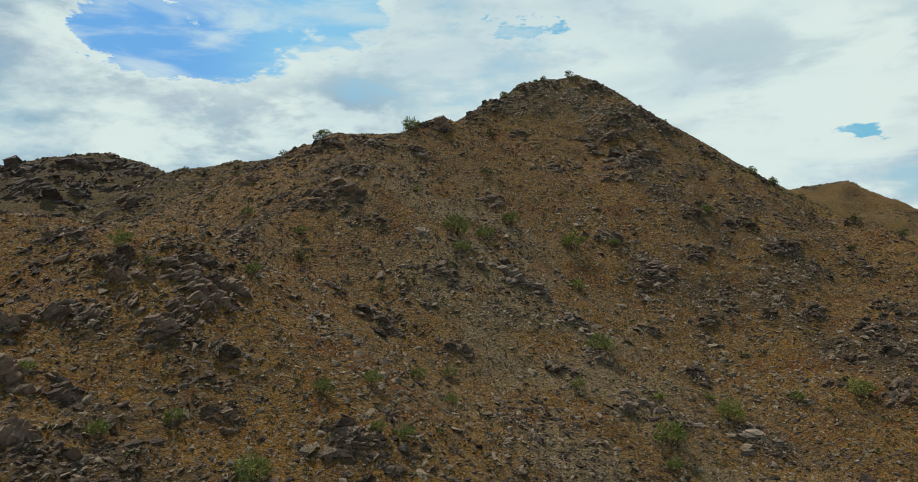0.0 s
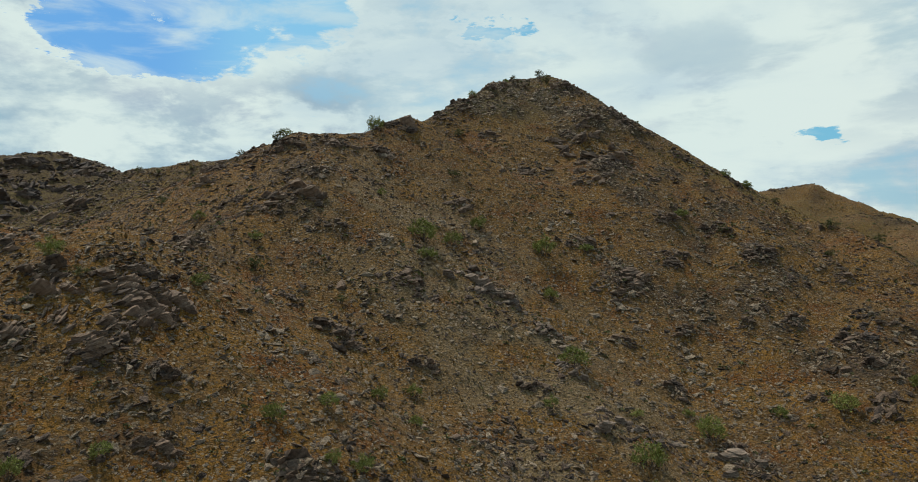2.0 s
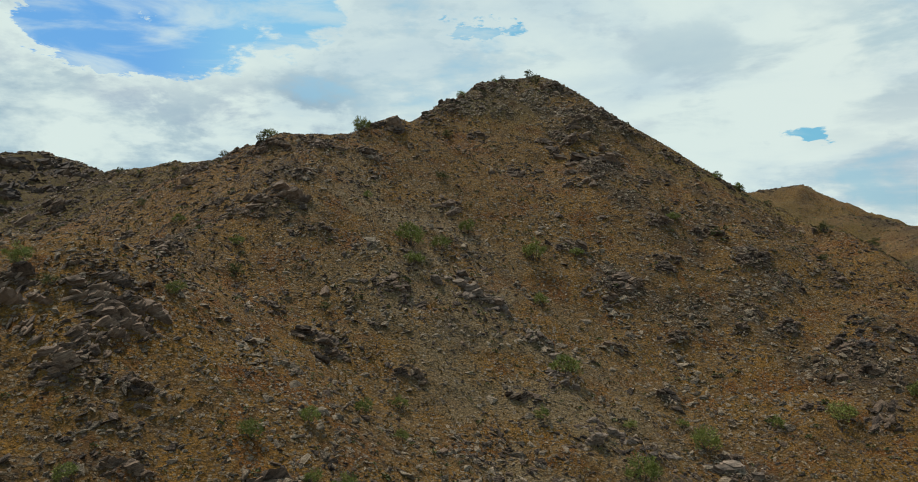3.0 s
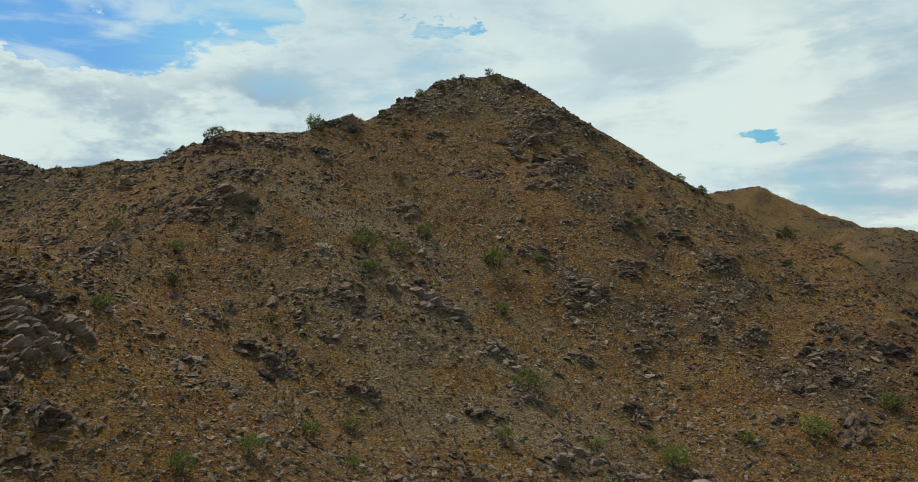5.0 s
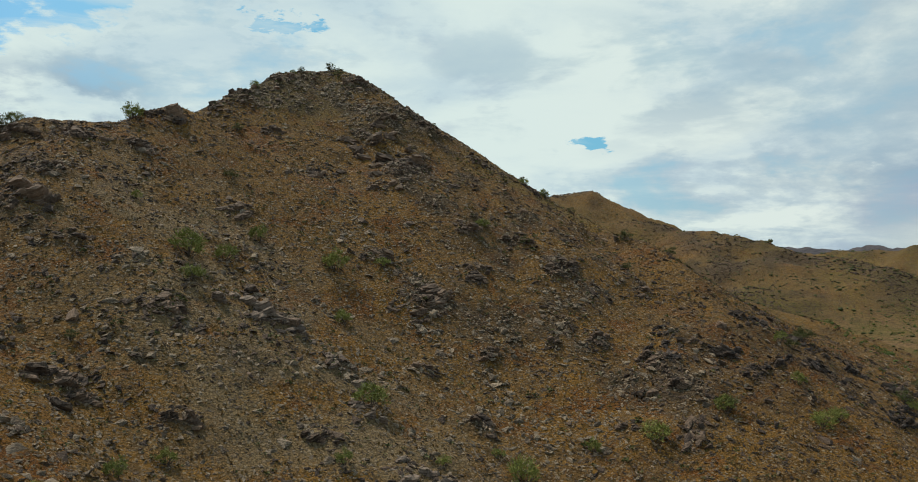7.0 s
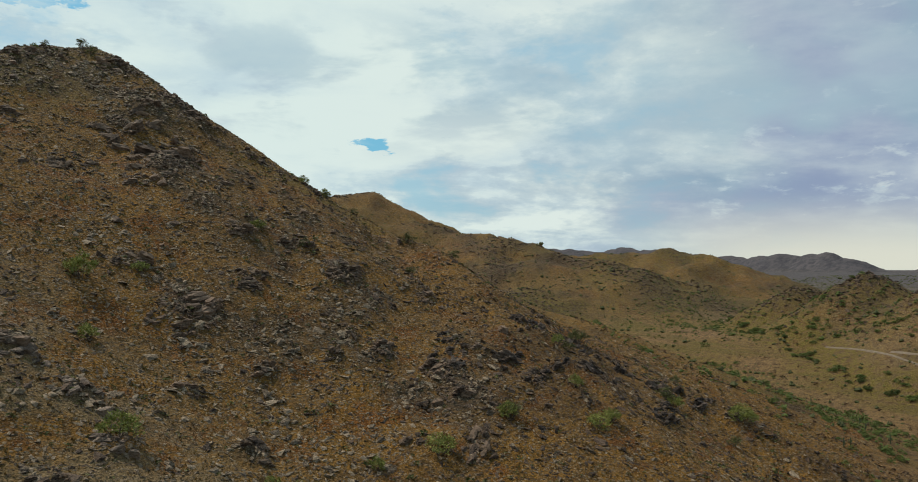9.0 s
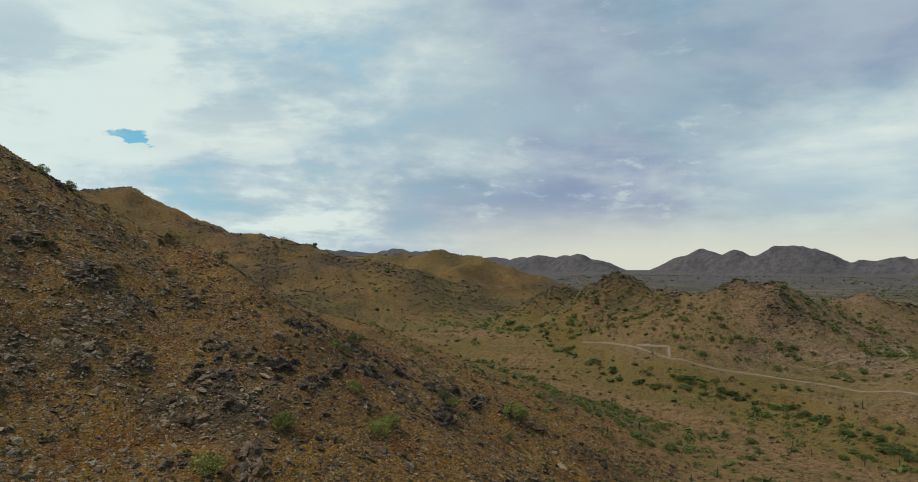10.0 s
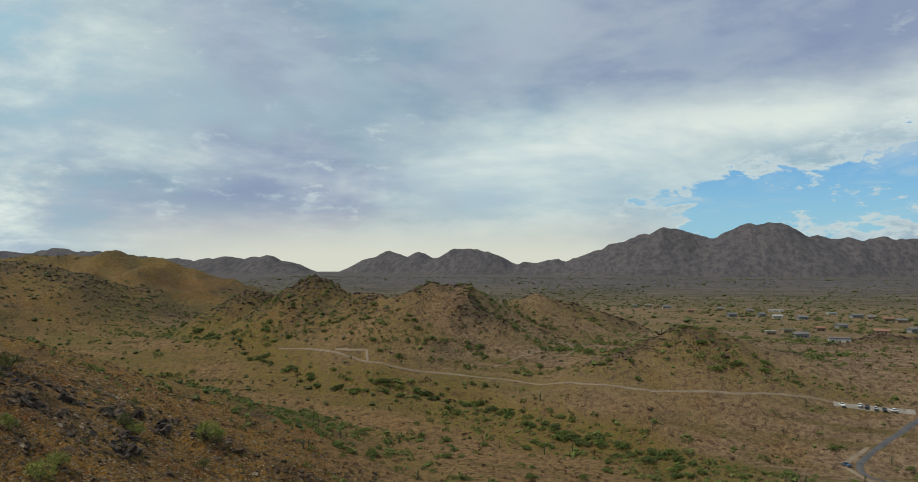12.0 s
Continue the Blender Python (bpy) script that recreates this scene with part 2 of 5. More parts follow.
def rock_material(name, dark, light, island=True):
    m, k, shader, at = material(name, 0.85, 0.3)
    if island:
        chance = k.add("ShaderNodeNewGeometry").outputs["Random Per Island"]
    else:
        chance = k.add("ShaderNodeObjectInfo").outputs["Random"]
    grain, bands = k.noise(at, 2.2, 6, 0.72), k.noise(k.scaled(at, (0.6, 0.6, 3.0)), 1.6, 5, 0.68)
    tone = k.math("ADD", k.math("MULTIPLY", chance, 0.65), k.ramp(k.math("MULTIPLY", k.math("ADD", grain, bands), 0.5), 0.36, 0.64, -0.15, 0.5), clamp=True)
    base = k.mix(tone, dark, light)
    base = k.mix(k.math("MULTIPLY", k.ramp(k.noise(at, 0.5, 4, 0.6), 0.52, 0.68), 0.4), base, (0.17, 0.095, 0.042))
    k.put(shader.inputs["Base Color"], base)
    relief_bump(k, shader, k.math("ADD", grain, k.math("MULTIPLY", bands, 1.5)), 1.0, 0.5)
    return m


def plain_material(name, dark, light, size=1.0, rough=0.9, spec=0.25, bump=0.3, by_object=0.0):
    """Two tones broken up at two scales."""
    m, k, shader, at = material(name, rough, spec)
    tone = k.math("ADD", k.math("MULTIPLY", k.noise(at, 0.6 / size, 4, 0.6), 0.6), k.math("MULTIPLY", k.noise(at, 5.0 / size, 4, 0.6), 0.4))
    tone = k.ramp(tone, 0.32, 0.68)
    if by_object:
        tone = k.math("ADD", k.math("MULTIPLY", tone, 1 - by_object), k.math("MULTIPLY", k.add("ShaderNodeObjectInfo").outputs["Random"], by_object))
    k.put(shader.inputs["Base Color"], k.mix(tone, dark, light))
    if bump:
        relief_bump(k, shader, k.noise(at, 4.0 / size, 4, 0.6), bump, 0.1 * size)
    return m


def leaf_material(name, dark, light):
    m, k, shader, at = material(name, 0.75, 0.2)
    chance = k.add("ShaderNodeNewGeometry").outputs["Random Per Island"]
    tree = k.add("ShaderNodeObjectInfo").outputs["Random"]
    tone = k.math("ADD", k.math("MULTIPLY", chance, 0.6), k.math("MULTIPLY", tree, 0.4))
    k.put(shader.inputs["Base Color"], k.mix(tone, dark, light))
    return m


GROUND = ground_material()
DARK_ROCK = rock_material("varnished_rock", (0.011, 0.0075, 0.0055), (0.140, 0.092, 0.060))
ROCK = rock_material("weathered_schist", (0.028, 0.019, 0.0125), (0.37, 0.282, 0.185))
SLAB = rock_material("schist_slab", (0.022, 0.0145, 0.010), (0.235, 0.155, 0.100), False)
DARK_SLAB = rock_material("black_varnished_slab", (0.010, 0.0075, 0.006), (0.120, 0.084, 0.060), False)
PALE_SLAB = rock_material("pale_slab", (0.070, 0.049, 0.035), (0.30, 0.222, 0.16), False)
GREEN_LEAF = leaf_material("palo_verde_leaf", (0.110, 0.130, 0.028), (0.255, 0.265, 0.066))
OLIVE_LEAF = leaf_material("creosote_leaf", (0.050, 0.059, 0.017), (0.137, 0.137, 0.045))
DARK_LEAF = leaf_material("mesquite_leaf", (0.041, 0.060, 0.017), (0.106, 0.128, 0.036))
FAR_LEAF = leaf_material("far_scrub_leaf", (0.052, 0.058, 0.022), (0.100, 0.106, 0.040))
PLAIN_LEAF = leaf_material("desert_shrub_leaf", (0.052, 0.076, 0.018), (0.135, 0.165, 0.040))
STRAW = leaf_material("dry_grass", (0.098, 0.054, 0.013), (0.300, 0.188, 0.053))
BARK = plain_material("bark", (0.05, 0.04, 0.03), (0.14, 0.11, 0.075), 0.3)
CACTUS = plain_material("saguaro_skin", (0.035, 0.05, 0.025), (0.085, 0.10, 0.05), 0.5)
DIRT_TRACK = plain_material("dirt_track", (0.117, 0.090, 0.061), (0.184, 0.143, 0.102), 3.0)
GRAVEL_LOT = plain_material("gravel_lot", (0.150, 0.131, 0.109), (0.217, 0.195, 0.165), 3.0)
ASPHALT = plain_material("asphalt", (0.047, 0.046, 0.047), (0.081, 0.079, 0.079), 2.0)

def lattice(ix, iy, seed):
    """A hash of whole numbers to 0..1."""
    h = (ix * 374761393 + iy * 668265263 + seed * 974711) & 0x7FFFFFFF
    h = ((h ^ (h >> 13)) * 1274126177) & 0x7FFFFFFF
    h = ((h ^ (h >> 16)) * 668265263) & 0x7FFFFFFF
    return ((h ^ (h >> 15)) & 0xFFFF) / 65535.0


def wave(x, y, size, seed=0):
    """Smooth value noise of -1..1 with features of that size in metres."""
    u, v = x / size, y / size
    iu, iv = np.floor(u).astype(np.int64), np.floor(v).astype(np.int64)
    fu, fv = u - iu, v - iv
    fu, fv = fu * fu * fu * (fu * (fu * 6 - 15) + 10), fv * fv * fv * (fv * (fv * 6 - 15) + 10)
    a, b = lattice(iu, iv, seed), lattice(iu + 1, iv, seed)
    c, d = lattice(iu, iv + 1, seed), lattice(iu + 1, iv + 1, seed)
    return 2 * ((a * (1 - fu) + b * fu) * (1 - fv) + (c * (1 - fu) + d * fu) * fv) - 1


def fractal(x, y, size, octaves=4, seed=0, ridged=False):
    total, norm, gain = 0.0, 0.0, 1.0
    for k in range(octaves):
        n = wave(x * 0.8 - y * 0.6 * (k % 2), y * 0.8 + x * 0.6 * (k % 2), size, seed + 17 * k)
        total = total + gain * ((1 - 2 * np.abs(n)) if ridged else n)
        norm, gain, size = norm + gain, gain * 0.5, size * 0.5
    return total / norm


def crest(x, y, nodes, soft=6.0):
    """A ridge: nodes of x, y, height and slope of its flanks."""
    best = np.full(np.shape(x), -1e3)
    for (xa, ya, za, ka), (xb, yb, zb, kb) in zip(nodes, nodes[1:]):
        dx, dy = xb - xa, yb - ya
        s = np.clip(((x - xa) * dx + (y - ya) * dy) / (dx * dx + dy * dy), 0, 1)
        d = np.hypot(x - xa - s * dx, y - ya - s * dy)
        best = np.maximum(best, za + s * (zb - za) - (ka + s * (kb - ka)) * (np.sqrt(d * d + soft * soft) - soft))
    return best


def blend(parts, soft):
    """A smooth maximum."""
    top = np.maximum.reduce(parts)
    return top + soft * np.log(sum(np.exp((p - top) / soft) for p in parts))


# ---- the lie of the land: ridges as nodes of x, y, height, slope of the flanks ----
MAIN_RIDGE = [(-191, 528, 132, 0.55), (-98, 486, 136, 0.55), (-74, 452, 144, 0.52), (-16, 465, 149, 0.64), (48, 535, 193, 0.71), (86, 552, 204, 0.67),
              (147, 523, 159, 0.65), (201, 466, 110, 0.56), (218, 357, 70, 0.56), (264, 319, 39, 0.60), (280, 236, 9, 0.70)]
LEFT_SPUR = [(-12, 440, 152, 0.55), (-47, 367, 124, 0.71), (-65, 318, 91, 0.61), (-100, 234, 67, 0.53), (-121, 161, 47, 0.50), (-140, 90, 20, 0.50)]
LEFT_SHOULDER = [(-86, 241, 81, 0.69), (-120, 249, 81, 0.60), (-165, 258, 87, 0.60), (-260, 270, 95, 0.60)]
MID_SPUR = [(97, 481, 159, 0.60), (100, 443, 129, 0.72), (146, 389, 90, 0.68), (144, 343, 54, 0.60), (156, 286, 22, 0.50)]
LIGHT_SPUR = [(-3, 339, 87, 0.56), (-1, 316, 63, 0.59), (17, 287, 44, 0.58), (39, 250, 23, 0.50)]
EAST_FLANK = [(214, 400, 84, 0.40), (290, 396, 50, 0.36), (345, 404, 29, 0.30), (410, 402, 2, 0.30)]
WEST_RIDGE = [(-519, 686, 147, 0.5), (-444, 736, 160, 0.5), (-419, 751, 167, 0.5), (-387, 768, 175, 0.5), (-353, 784, 171, 0.5), (-332, 793, 169, 0.5), (-306, 804, 160, 0.5)]
BACK_HILL = [(380, 1240, 176, 0.45), (520, 1150, 175, 0.45), (577, 1123, 189, 0.58), (600, 1010, 137, 0.45), (616, 923, 113, 0.38), (622, 795, 97, 0.36), (655, 690, 74, 0.36), (640, 590, 40, 0.35)]
BACK_SPUR = [(616, 923, 114, 0.4), (560, 800, 82, 0.4), (500, 690, 48, 0.4), (470, 610, 22, 0.4)]
TAN_HILL = [(700, 1010, 104, 0.33), (760, 860, 84, 0.33), (803, 724, 93, 0.40), (835, 650, 76, 0.42), (850, 570, 49, 0.45), (850, 540, 33, 0.5)]
TAN_SPUR = [(803, 724, 90, 0.38), (730, 640, 62, 0.38), (690, 570, 32, 0.38)]
KNOLLS = [
    [(615, 480, 38.7, 0.8), (625, 453, 54.5, 0.72), (652, 428, 47.1, 0.6), (679, 406, 36.2, 0.5)],
    [(582, 406, 36.2, 0.72), (592, 386, 60.2, 0.7), (608, 373, 69.5, 0.7), (635, 357, 44.8, 0.6), (652, 319, 30.2, 0.5)],
    [(566, 350, 38.0, 0.62), (578, 326, 63.0, 0.8), (588, 314, 62.0, 0.8), (610, 300, 44.0, 0.6)],
    [(569, 302, 46.1, 0.51), (580, 282, 67.1, 0.63), (591, 270, 72.9, 0.71), (606, 257, 65.0, 0.61), (611, 228, 48.2, 0.51), (606, 202, 31.4, 0.49)],
    [(576, 234, 34.9, 0.55), (572, 214, 41.3, 0.61), (581, 186, 26.4, 0.49)],
    [(640, 225, 46.0, 0.51), (659, 202, 54.5, 0.59), (672, 175, 47.0, 0.51), (690, 130, 32.0, 0.44)],
    [(513, 122, 25.3, 0.41), (530, 84, 40.5, 0.56), (536, 65, 38.9, 0.56), (545, 27, 27.4, 0.41)],
    [(644, -26, 19.0, 0.41), (662, -55, 29.0, 0.54), (676, -88, 24.2, 0.44)],
]
FAR_MESA = [(2600, 3900, 150, 0.3), (3228, 3256, 152, 0.35), (3310, 3130, 149, 0.3), (3420, 2860, 128, 0.3)]
FAR_LOW = [(3330, 2720, 105, 0.3), (3420, 2431, 90, 0.39), (3420, 2332, 107, 0.4), (3420, 2248, 118, 0.41), (3420, 2161, 104, 0.4), (3420, 2099, 100, 0.4), (3420, 2043, 113, 0.41), (3420, 1953, 96, 0.4), (3420, 1806, 36, 0.36), (3420, 1669, 35, 0.36)]
FAR_MIDDLE = [(3510, 1711, 34, 0.36), (3510, 1639, -21, 0.34), (3510, 1540, 38, 0.36), (3510, 1433, 134, 0.42), (3510, 1387, 127, 0.42), (3510, 1339, 52, 0.37), (3510, 1258, 124, 0.41), (3510, 1182, 107, 0.4), (3510, 1106, 48, 0.37), (3510, 1020, 162, 0.44), (3510, 963, 144, 0.43), (3510, 873, -10, 0.34), (3510, 811, 37, 0.36), (3510, 762, 26, 0.36), (3510, 731, 93, 0.4), (3510, 688, 15, 0.35), (3510, 625, 106, 0.4), (3510, 577, 56, 0.37), (3510, 519, 99, 0.4)]
FAR_TALL = [(3510, 519, 99, 0.4), (3510, 432, 94, 0.4), (3510, 348, 161, 0.44), (3510, 287, 139, 0.42), (3510, 200, 208, 0.46), (3510, 127, 232, 0.48), (3510, 77, 224, 0.47), (3510, 33, 219, 0.47), (3510, -42, 82, 0.39), (3510, -86, 194, 0.46), (3510, -134, 72, 0.38), (3510, -234, 259, 0.5), (3510, -293, 273, 0.5), (3510, -343, 204, 0.46), (3510, -410, 67, 0.38), (3510, -471, 196, 0.46), (3510, -505, 207, 0.46), (3510, -561, 196, 0.46), (3510, -629, 185, 0.45), (3510, -668, 134, 0.42), (3510, -708, 184, 0.45), (3510, -755, 188, 0.45), (3510, -805, 175, 0.44), (3510, -868, 174, 0.44), (3500, -1000, 175, 0.4), (3400, -1500, 150, 0.4)]
WASH = [(360, 60), (379, 89), (407, 92), (418, 102), (424, 122), (429, 141), (437, 159), (459, 186), (472, 203), (478, 226), (476, 252), (474, 280), (478, 312), (505, 353), (532, 399), (567, 455), (610, 511)]

# ledges of bare rock: x, y, width
SUMMIT_LEDGES = [(88, 462, 30), (96, 430, 34), (60, 431, 24), (112, 452, 22), (130, 430, 18), (47, 529, 20), (94, 530, 24), (-73, 425, 19), (-42, 382, 17), (-13, 419, 22), (36, 466, 14), (-22, 390, 12),
                 (-109, 413, 16), (102, 481, 15), (126, 485, 15), (154, 470, 15), (20, 505, 12), (119, 500, 12), (-95, 440, 16), (180, 455, 12)]
WEST_FACE_LEDGES = [(-53, 330, 16), (-48, 343, 10), (-67, 319, 12), (-84, 334, 8), (-81, 223, 18), (-74, 217, 14), (-195, 441, 10), (-114, 330, 12), (-80, 278, 9), (-107, 385, 10), (-21, 387, 12), (-34, 311, 10), (-92, 209, 14), (-77, 195, 10), (-63, 211, 8), (-3, 311, 8), (17, 369, 10), (-60, 195, 8), (-44, 267, 8)]
EAST_FACE_LEDGES = [(84, 415, 12), (117, 382, 12), (135, 378, 12), (110, 353, 10), (149, 351, 12), (92, 337, 8), (75, 302, 8), (86, 276, 12), (127, 314, 8), (145, 311, 12), (157, 281, 12), (184, 343, 8), (177, 300, 12), (132, 266, 10), (95, 248, 10)]
CREST_LEDGES = [(-112, 428, 10), (-97, 423, 9), (-85, 420, 10), (-73, 421, 9), (-62, 437, 11), (-43, 384, 10), (-36, 397, 7), (-7, 428, 9), (6, 482, 8), (25, 493, 8), (47, 521, 10), (61, 532, 8), (88, 528, 10), (101, 527, 9), (114, 500, 9), (126, 488, 8), (138, 487, 8), (152, 476, 8), (165, 460, 8), (177, 445, 8)]
WEST_LEDGES = [(-421, 720, 44), (-387, 724, 49), (-358, 734, 49), (-331, 756, 41), (-378, 678, 38), (-346, 689, 41), (-323, 701, 35), (-340, 657, 38), (-383, 661, 35)]
FACE_LEDGES = [(82, 338, 26), (68, 361, 14), (-55, 329, 17), (16, 369, 14), (-7, 288, 12), (108, 349, 12), (150, 354, 14), (140, 378, 12), (-27, 256, 15), (-1, 253, 9), (34, 253, 9),
               (147, 256, 16), (119, 381, 14), (160, 296, 14), (85, 334, 18), (112, 355, 12), (100, 310, 8), (160, 290, 11), (-80, 332, 10)]
LEFT_LEDGES = [(-74, 219, 20), (-96, 198, 22), (-76, 196, 12), (-94, 170, 17), (-81, 146, 20), (-22, 175, 18), (-145, 251, 17), (-54, 176, 10), (-72, 207, 13), (-101, 218, 12), (-204, 463, 23), (-120, 232, 16), (-110, 185, 14)]
SPUR_LEDGES = [(217, 318, 16), (234, 305, 14), (220, 283, 13), (256, 280, 15), (267, 269, 13), (228, 255, 12), (188, 277, 11), (172, 310, 13), (221, 280, 12), (188, 293, 12), (167, 297, 15), (225, 252, 11), (204, 282, 10), (245, 292, 12), (276, 258, 10), (240, 262, 12)]
PALE_LEDGES = [(15, 302, 15), (32, 299, 12), (42, 289, 12), (55, 245, 13), (96, 238, 18), (24, 300, 12), (48, 268, 10), (70, 243, 12)]


def near_line(x, y, line):
    """The distance to a line of points in plan."""
    best = np.full(np.shape(x), 1e9)
    for (xa, ya), (xb, yb) in zip(line, line[1:]):
        dx, dy = xb - xa, yb - ya
        s = np.clip(((x - xa) * dx + (y - ya) * dy) / (dx * dx + dy * dy), 0, 1)
        best = np.minimum(best, np.hypot(x - xa - s * dx, y - ya - s * dy))
    return best


def drainage(x, y):
    """Shallow runnels that run down the plain, -1..1."""
    return fractal((-0.2 * x - 0.98 * y) / 6, 0.98 * x - 0.2 * y, 17, 3, 45)


def plain(x, y):
    """The gravel plain: a shallow trough along the wash that rises to the foot of the knolls and levels out behind them."""
    away = np.hypot(x, y)
    rise, fall = np.clip((x - 410) / 150, 0, 1), np.clip((x - 640) / 220, 0, 1)
    base = -14 + 36 * rise * rise * (3 - 2 * rise) - 11 * fall * fall * (3 - 2 * fall) - 0.0035 * np.clip(away - 700, 0, 1500)
    swell = 0.9 * fractal(x, y, 90, 3, 41) + 0.8 * drainage(x, y) + 0.25 * fractal(x, y, 14, 3, 43)
    d = near_line(x + 5 * wave(x, y, 37, 71), y + 5 * wave(x, y, 41, 72), WASH)
    return base + swell - 4.2 * np.exp(-(d / 7) ** 2)


def ledge_mask(x, y):
    """1 where a ledge of bare rock stands out of the slope."""
    best = np.zeros(np.shape(x))
    for lx, ly, width in SUMMIT_LEDGES + CREST_LEDGES + WEST_FACE_LEDGES + EAST_FACE_LEDGES + FACE_LEDGES + LEFT_LEDGES + SPUR_LEDGES + PALE_LEDGES:
        best = np.maximum(best, np.exp(-((x - lx) ** 2 + (y - ly) ** 2) / (0.42 * width) ** 2))
    return best


def knoll_tops(x, y):
    """1 along the rocky crests of the knolls and of the hill behind."""
    best = np.zeros(np.shape(x))
    for line in KNOLLS:
        best = np.maximum(best, np.exp(-(near_line(x, y, [q[:2] for q in line]) / 17) ** 2))
    for line in (BACK_HILL, BACK_SPUR, TAN_SPUR):
        best = np.maximum(best, 0.8 * np.exp(-(near_line(x, y, [q[:2] for q in line]) / 30) ** 2))
    return best


def rockiness(x, y):
    """0 on soil, 1 where bedrock stands out."""
    n = fractal(x, y, 46, 4, 5) + 0.7 * fractal(x, y, 11, 3, 9)
    west = np.clip((-150 - x) / 60, 0, 1) * np.clip((y - 430) / 80, 0, 1)
    crown = 0.28 * np.clip((y - 380) / 90, 0, 1) * np.clip((x + 50) / 60, 0, 1)
    spur = 0.16 * np.clip((x - 150) / 50, 0, 1) * np.clip((330 - x) / 40, 0, 1) * np.clip((430 - y) / 40, 0, 1)
    return np.clip((n - 0.16) * 1.8 + crown + spur + 0.75 * ledge_mask(x, y) * np.where(x > 165, 0.4, 1.0), 0, 1) + 0.9 * west


def relief(x, y, fine=True):
    """The height of the ground."""
    bend = 7 * wave(x, y, 63, 81)
    bx, by = x + bend * 0.6, y - bend * 0.6
    near = blend([crest(bx, by, r) for r in (MAIN_RIDGE, LEFT_SPUR, LEFT_SHOULDER)] + [crest(bx, by, r, 14.0) for r in (MID_SPUR, LIGHT_SPUR, EAST_FLANK)], 5.0)
    others = [crest(x + 9 * wave(x, y, 70, 91), y + 9 * wave(x, y, 70, 92), r, 10.0) for r in (BACK_HILL, BACK_SPUR, TAN_HILL, TAN_SPUR, WEST_RIDGE)]
    knolls = [crest(x + 4 * wave(x, y, 35, 93), y + 4 * wave(x, y, 35, 94), r, 5.0) for r in KNOLLS]
    far = [crest(x + 40 * wave(x, y, 260, 95), y + 10 * wave(x, y, 260, 96), r, 12.0) for r in (FAR_MESA, FAR_LOW, FAR_MIDDLE, FAR_TALL)]
    flat = plain(x, y)
    hills = blend(others + knolls, 3.0)
    up = np.clip((hills - flat) / 40, 0, 1)
    hills = hills + up * (7.0 * fractal(x, y, 120, 4, 21, True) - 1.6 + 4.2 * fractal(x, y, 26, 3, 23, True) - 6 * np.clip(fractal(x, y, 110, 2, 27, True) - 0.45, 0, 1) )
    flank = np.clip(np.minimum(near_line(x, y, [q[:2] for q in BACK_HILL]), near_line(x, y, [q[:2] for q in TAN_HILL])) / 70, 0, 1) * np.clip((x - 450) / 60, 0, 1) * np.clip((y - 420) / 90, 0, 1)
    hills = hills + up * flank * 11 * (fractal((x + 0.4 * y) / 3.2, y - 0.2 * x, 62, 2, 29, True) - 0.15)
    away = np.maximum.reduce(far)
    fan = np.minimum(30, 76 - 0.046 * np.abs(x - 3510))
    away = away + np.clip((away - flat) / 90, 0, 1) * (20 * fractal(x / 2.6, y, 190, 5, 31, True) - 6 + 15 * fractal(x / 3, y, 75, 3, 39, True) - 2)
    z = blend([near, flat, hills, away, fan], 3.5)
    if fine:
        slope = np.clip((near - flat) / 25, 0, 1)
        rock = rockiness(x, y)
        z = z + slope * (2.2 * fractal(x, y, 38, 4, 51, True) - 0.4 + 1.3 * ledge_mask(x, y) + rock * (1.9 * fractal(x + 0.5 * y, y - 0.3 * x, 9, 3, 53, True) + 0.8 * np.abs(wave(x, y, 3.1, 55))) + 0.45 * fractal(x, y, 4.5, 3, 57))
    return z


def sheet(name, verts, faces, mat, smooth=True):
    """A mesh object straight from arrays; all faces have as many corners."""
    me = bpy.data.meshes.new(name)
    verts, faces = np.asarray(verts, np.float32), np.asarray(faces, np.int32)
    count, corners = faces.shape
    me.vertices.add(len(verts))
    me.vertices.foreach_set("co", verts.ravel())
    me.loops.add(count * corners)
    me.loops.foreach_set("vertex_index", faces.ravel())
    me.polygons.add(count)
    me.polygons.foreach_set("loop_start", np.arange(0, count * corners, corners, dtype=np.int32))
    me.polygons.foreach_set("use_smooth", np.full(count, smooth))
    me.update(calc_edges=True)
    me.materials.append(mat)
    return me


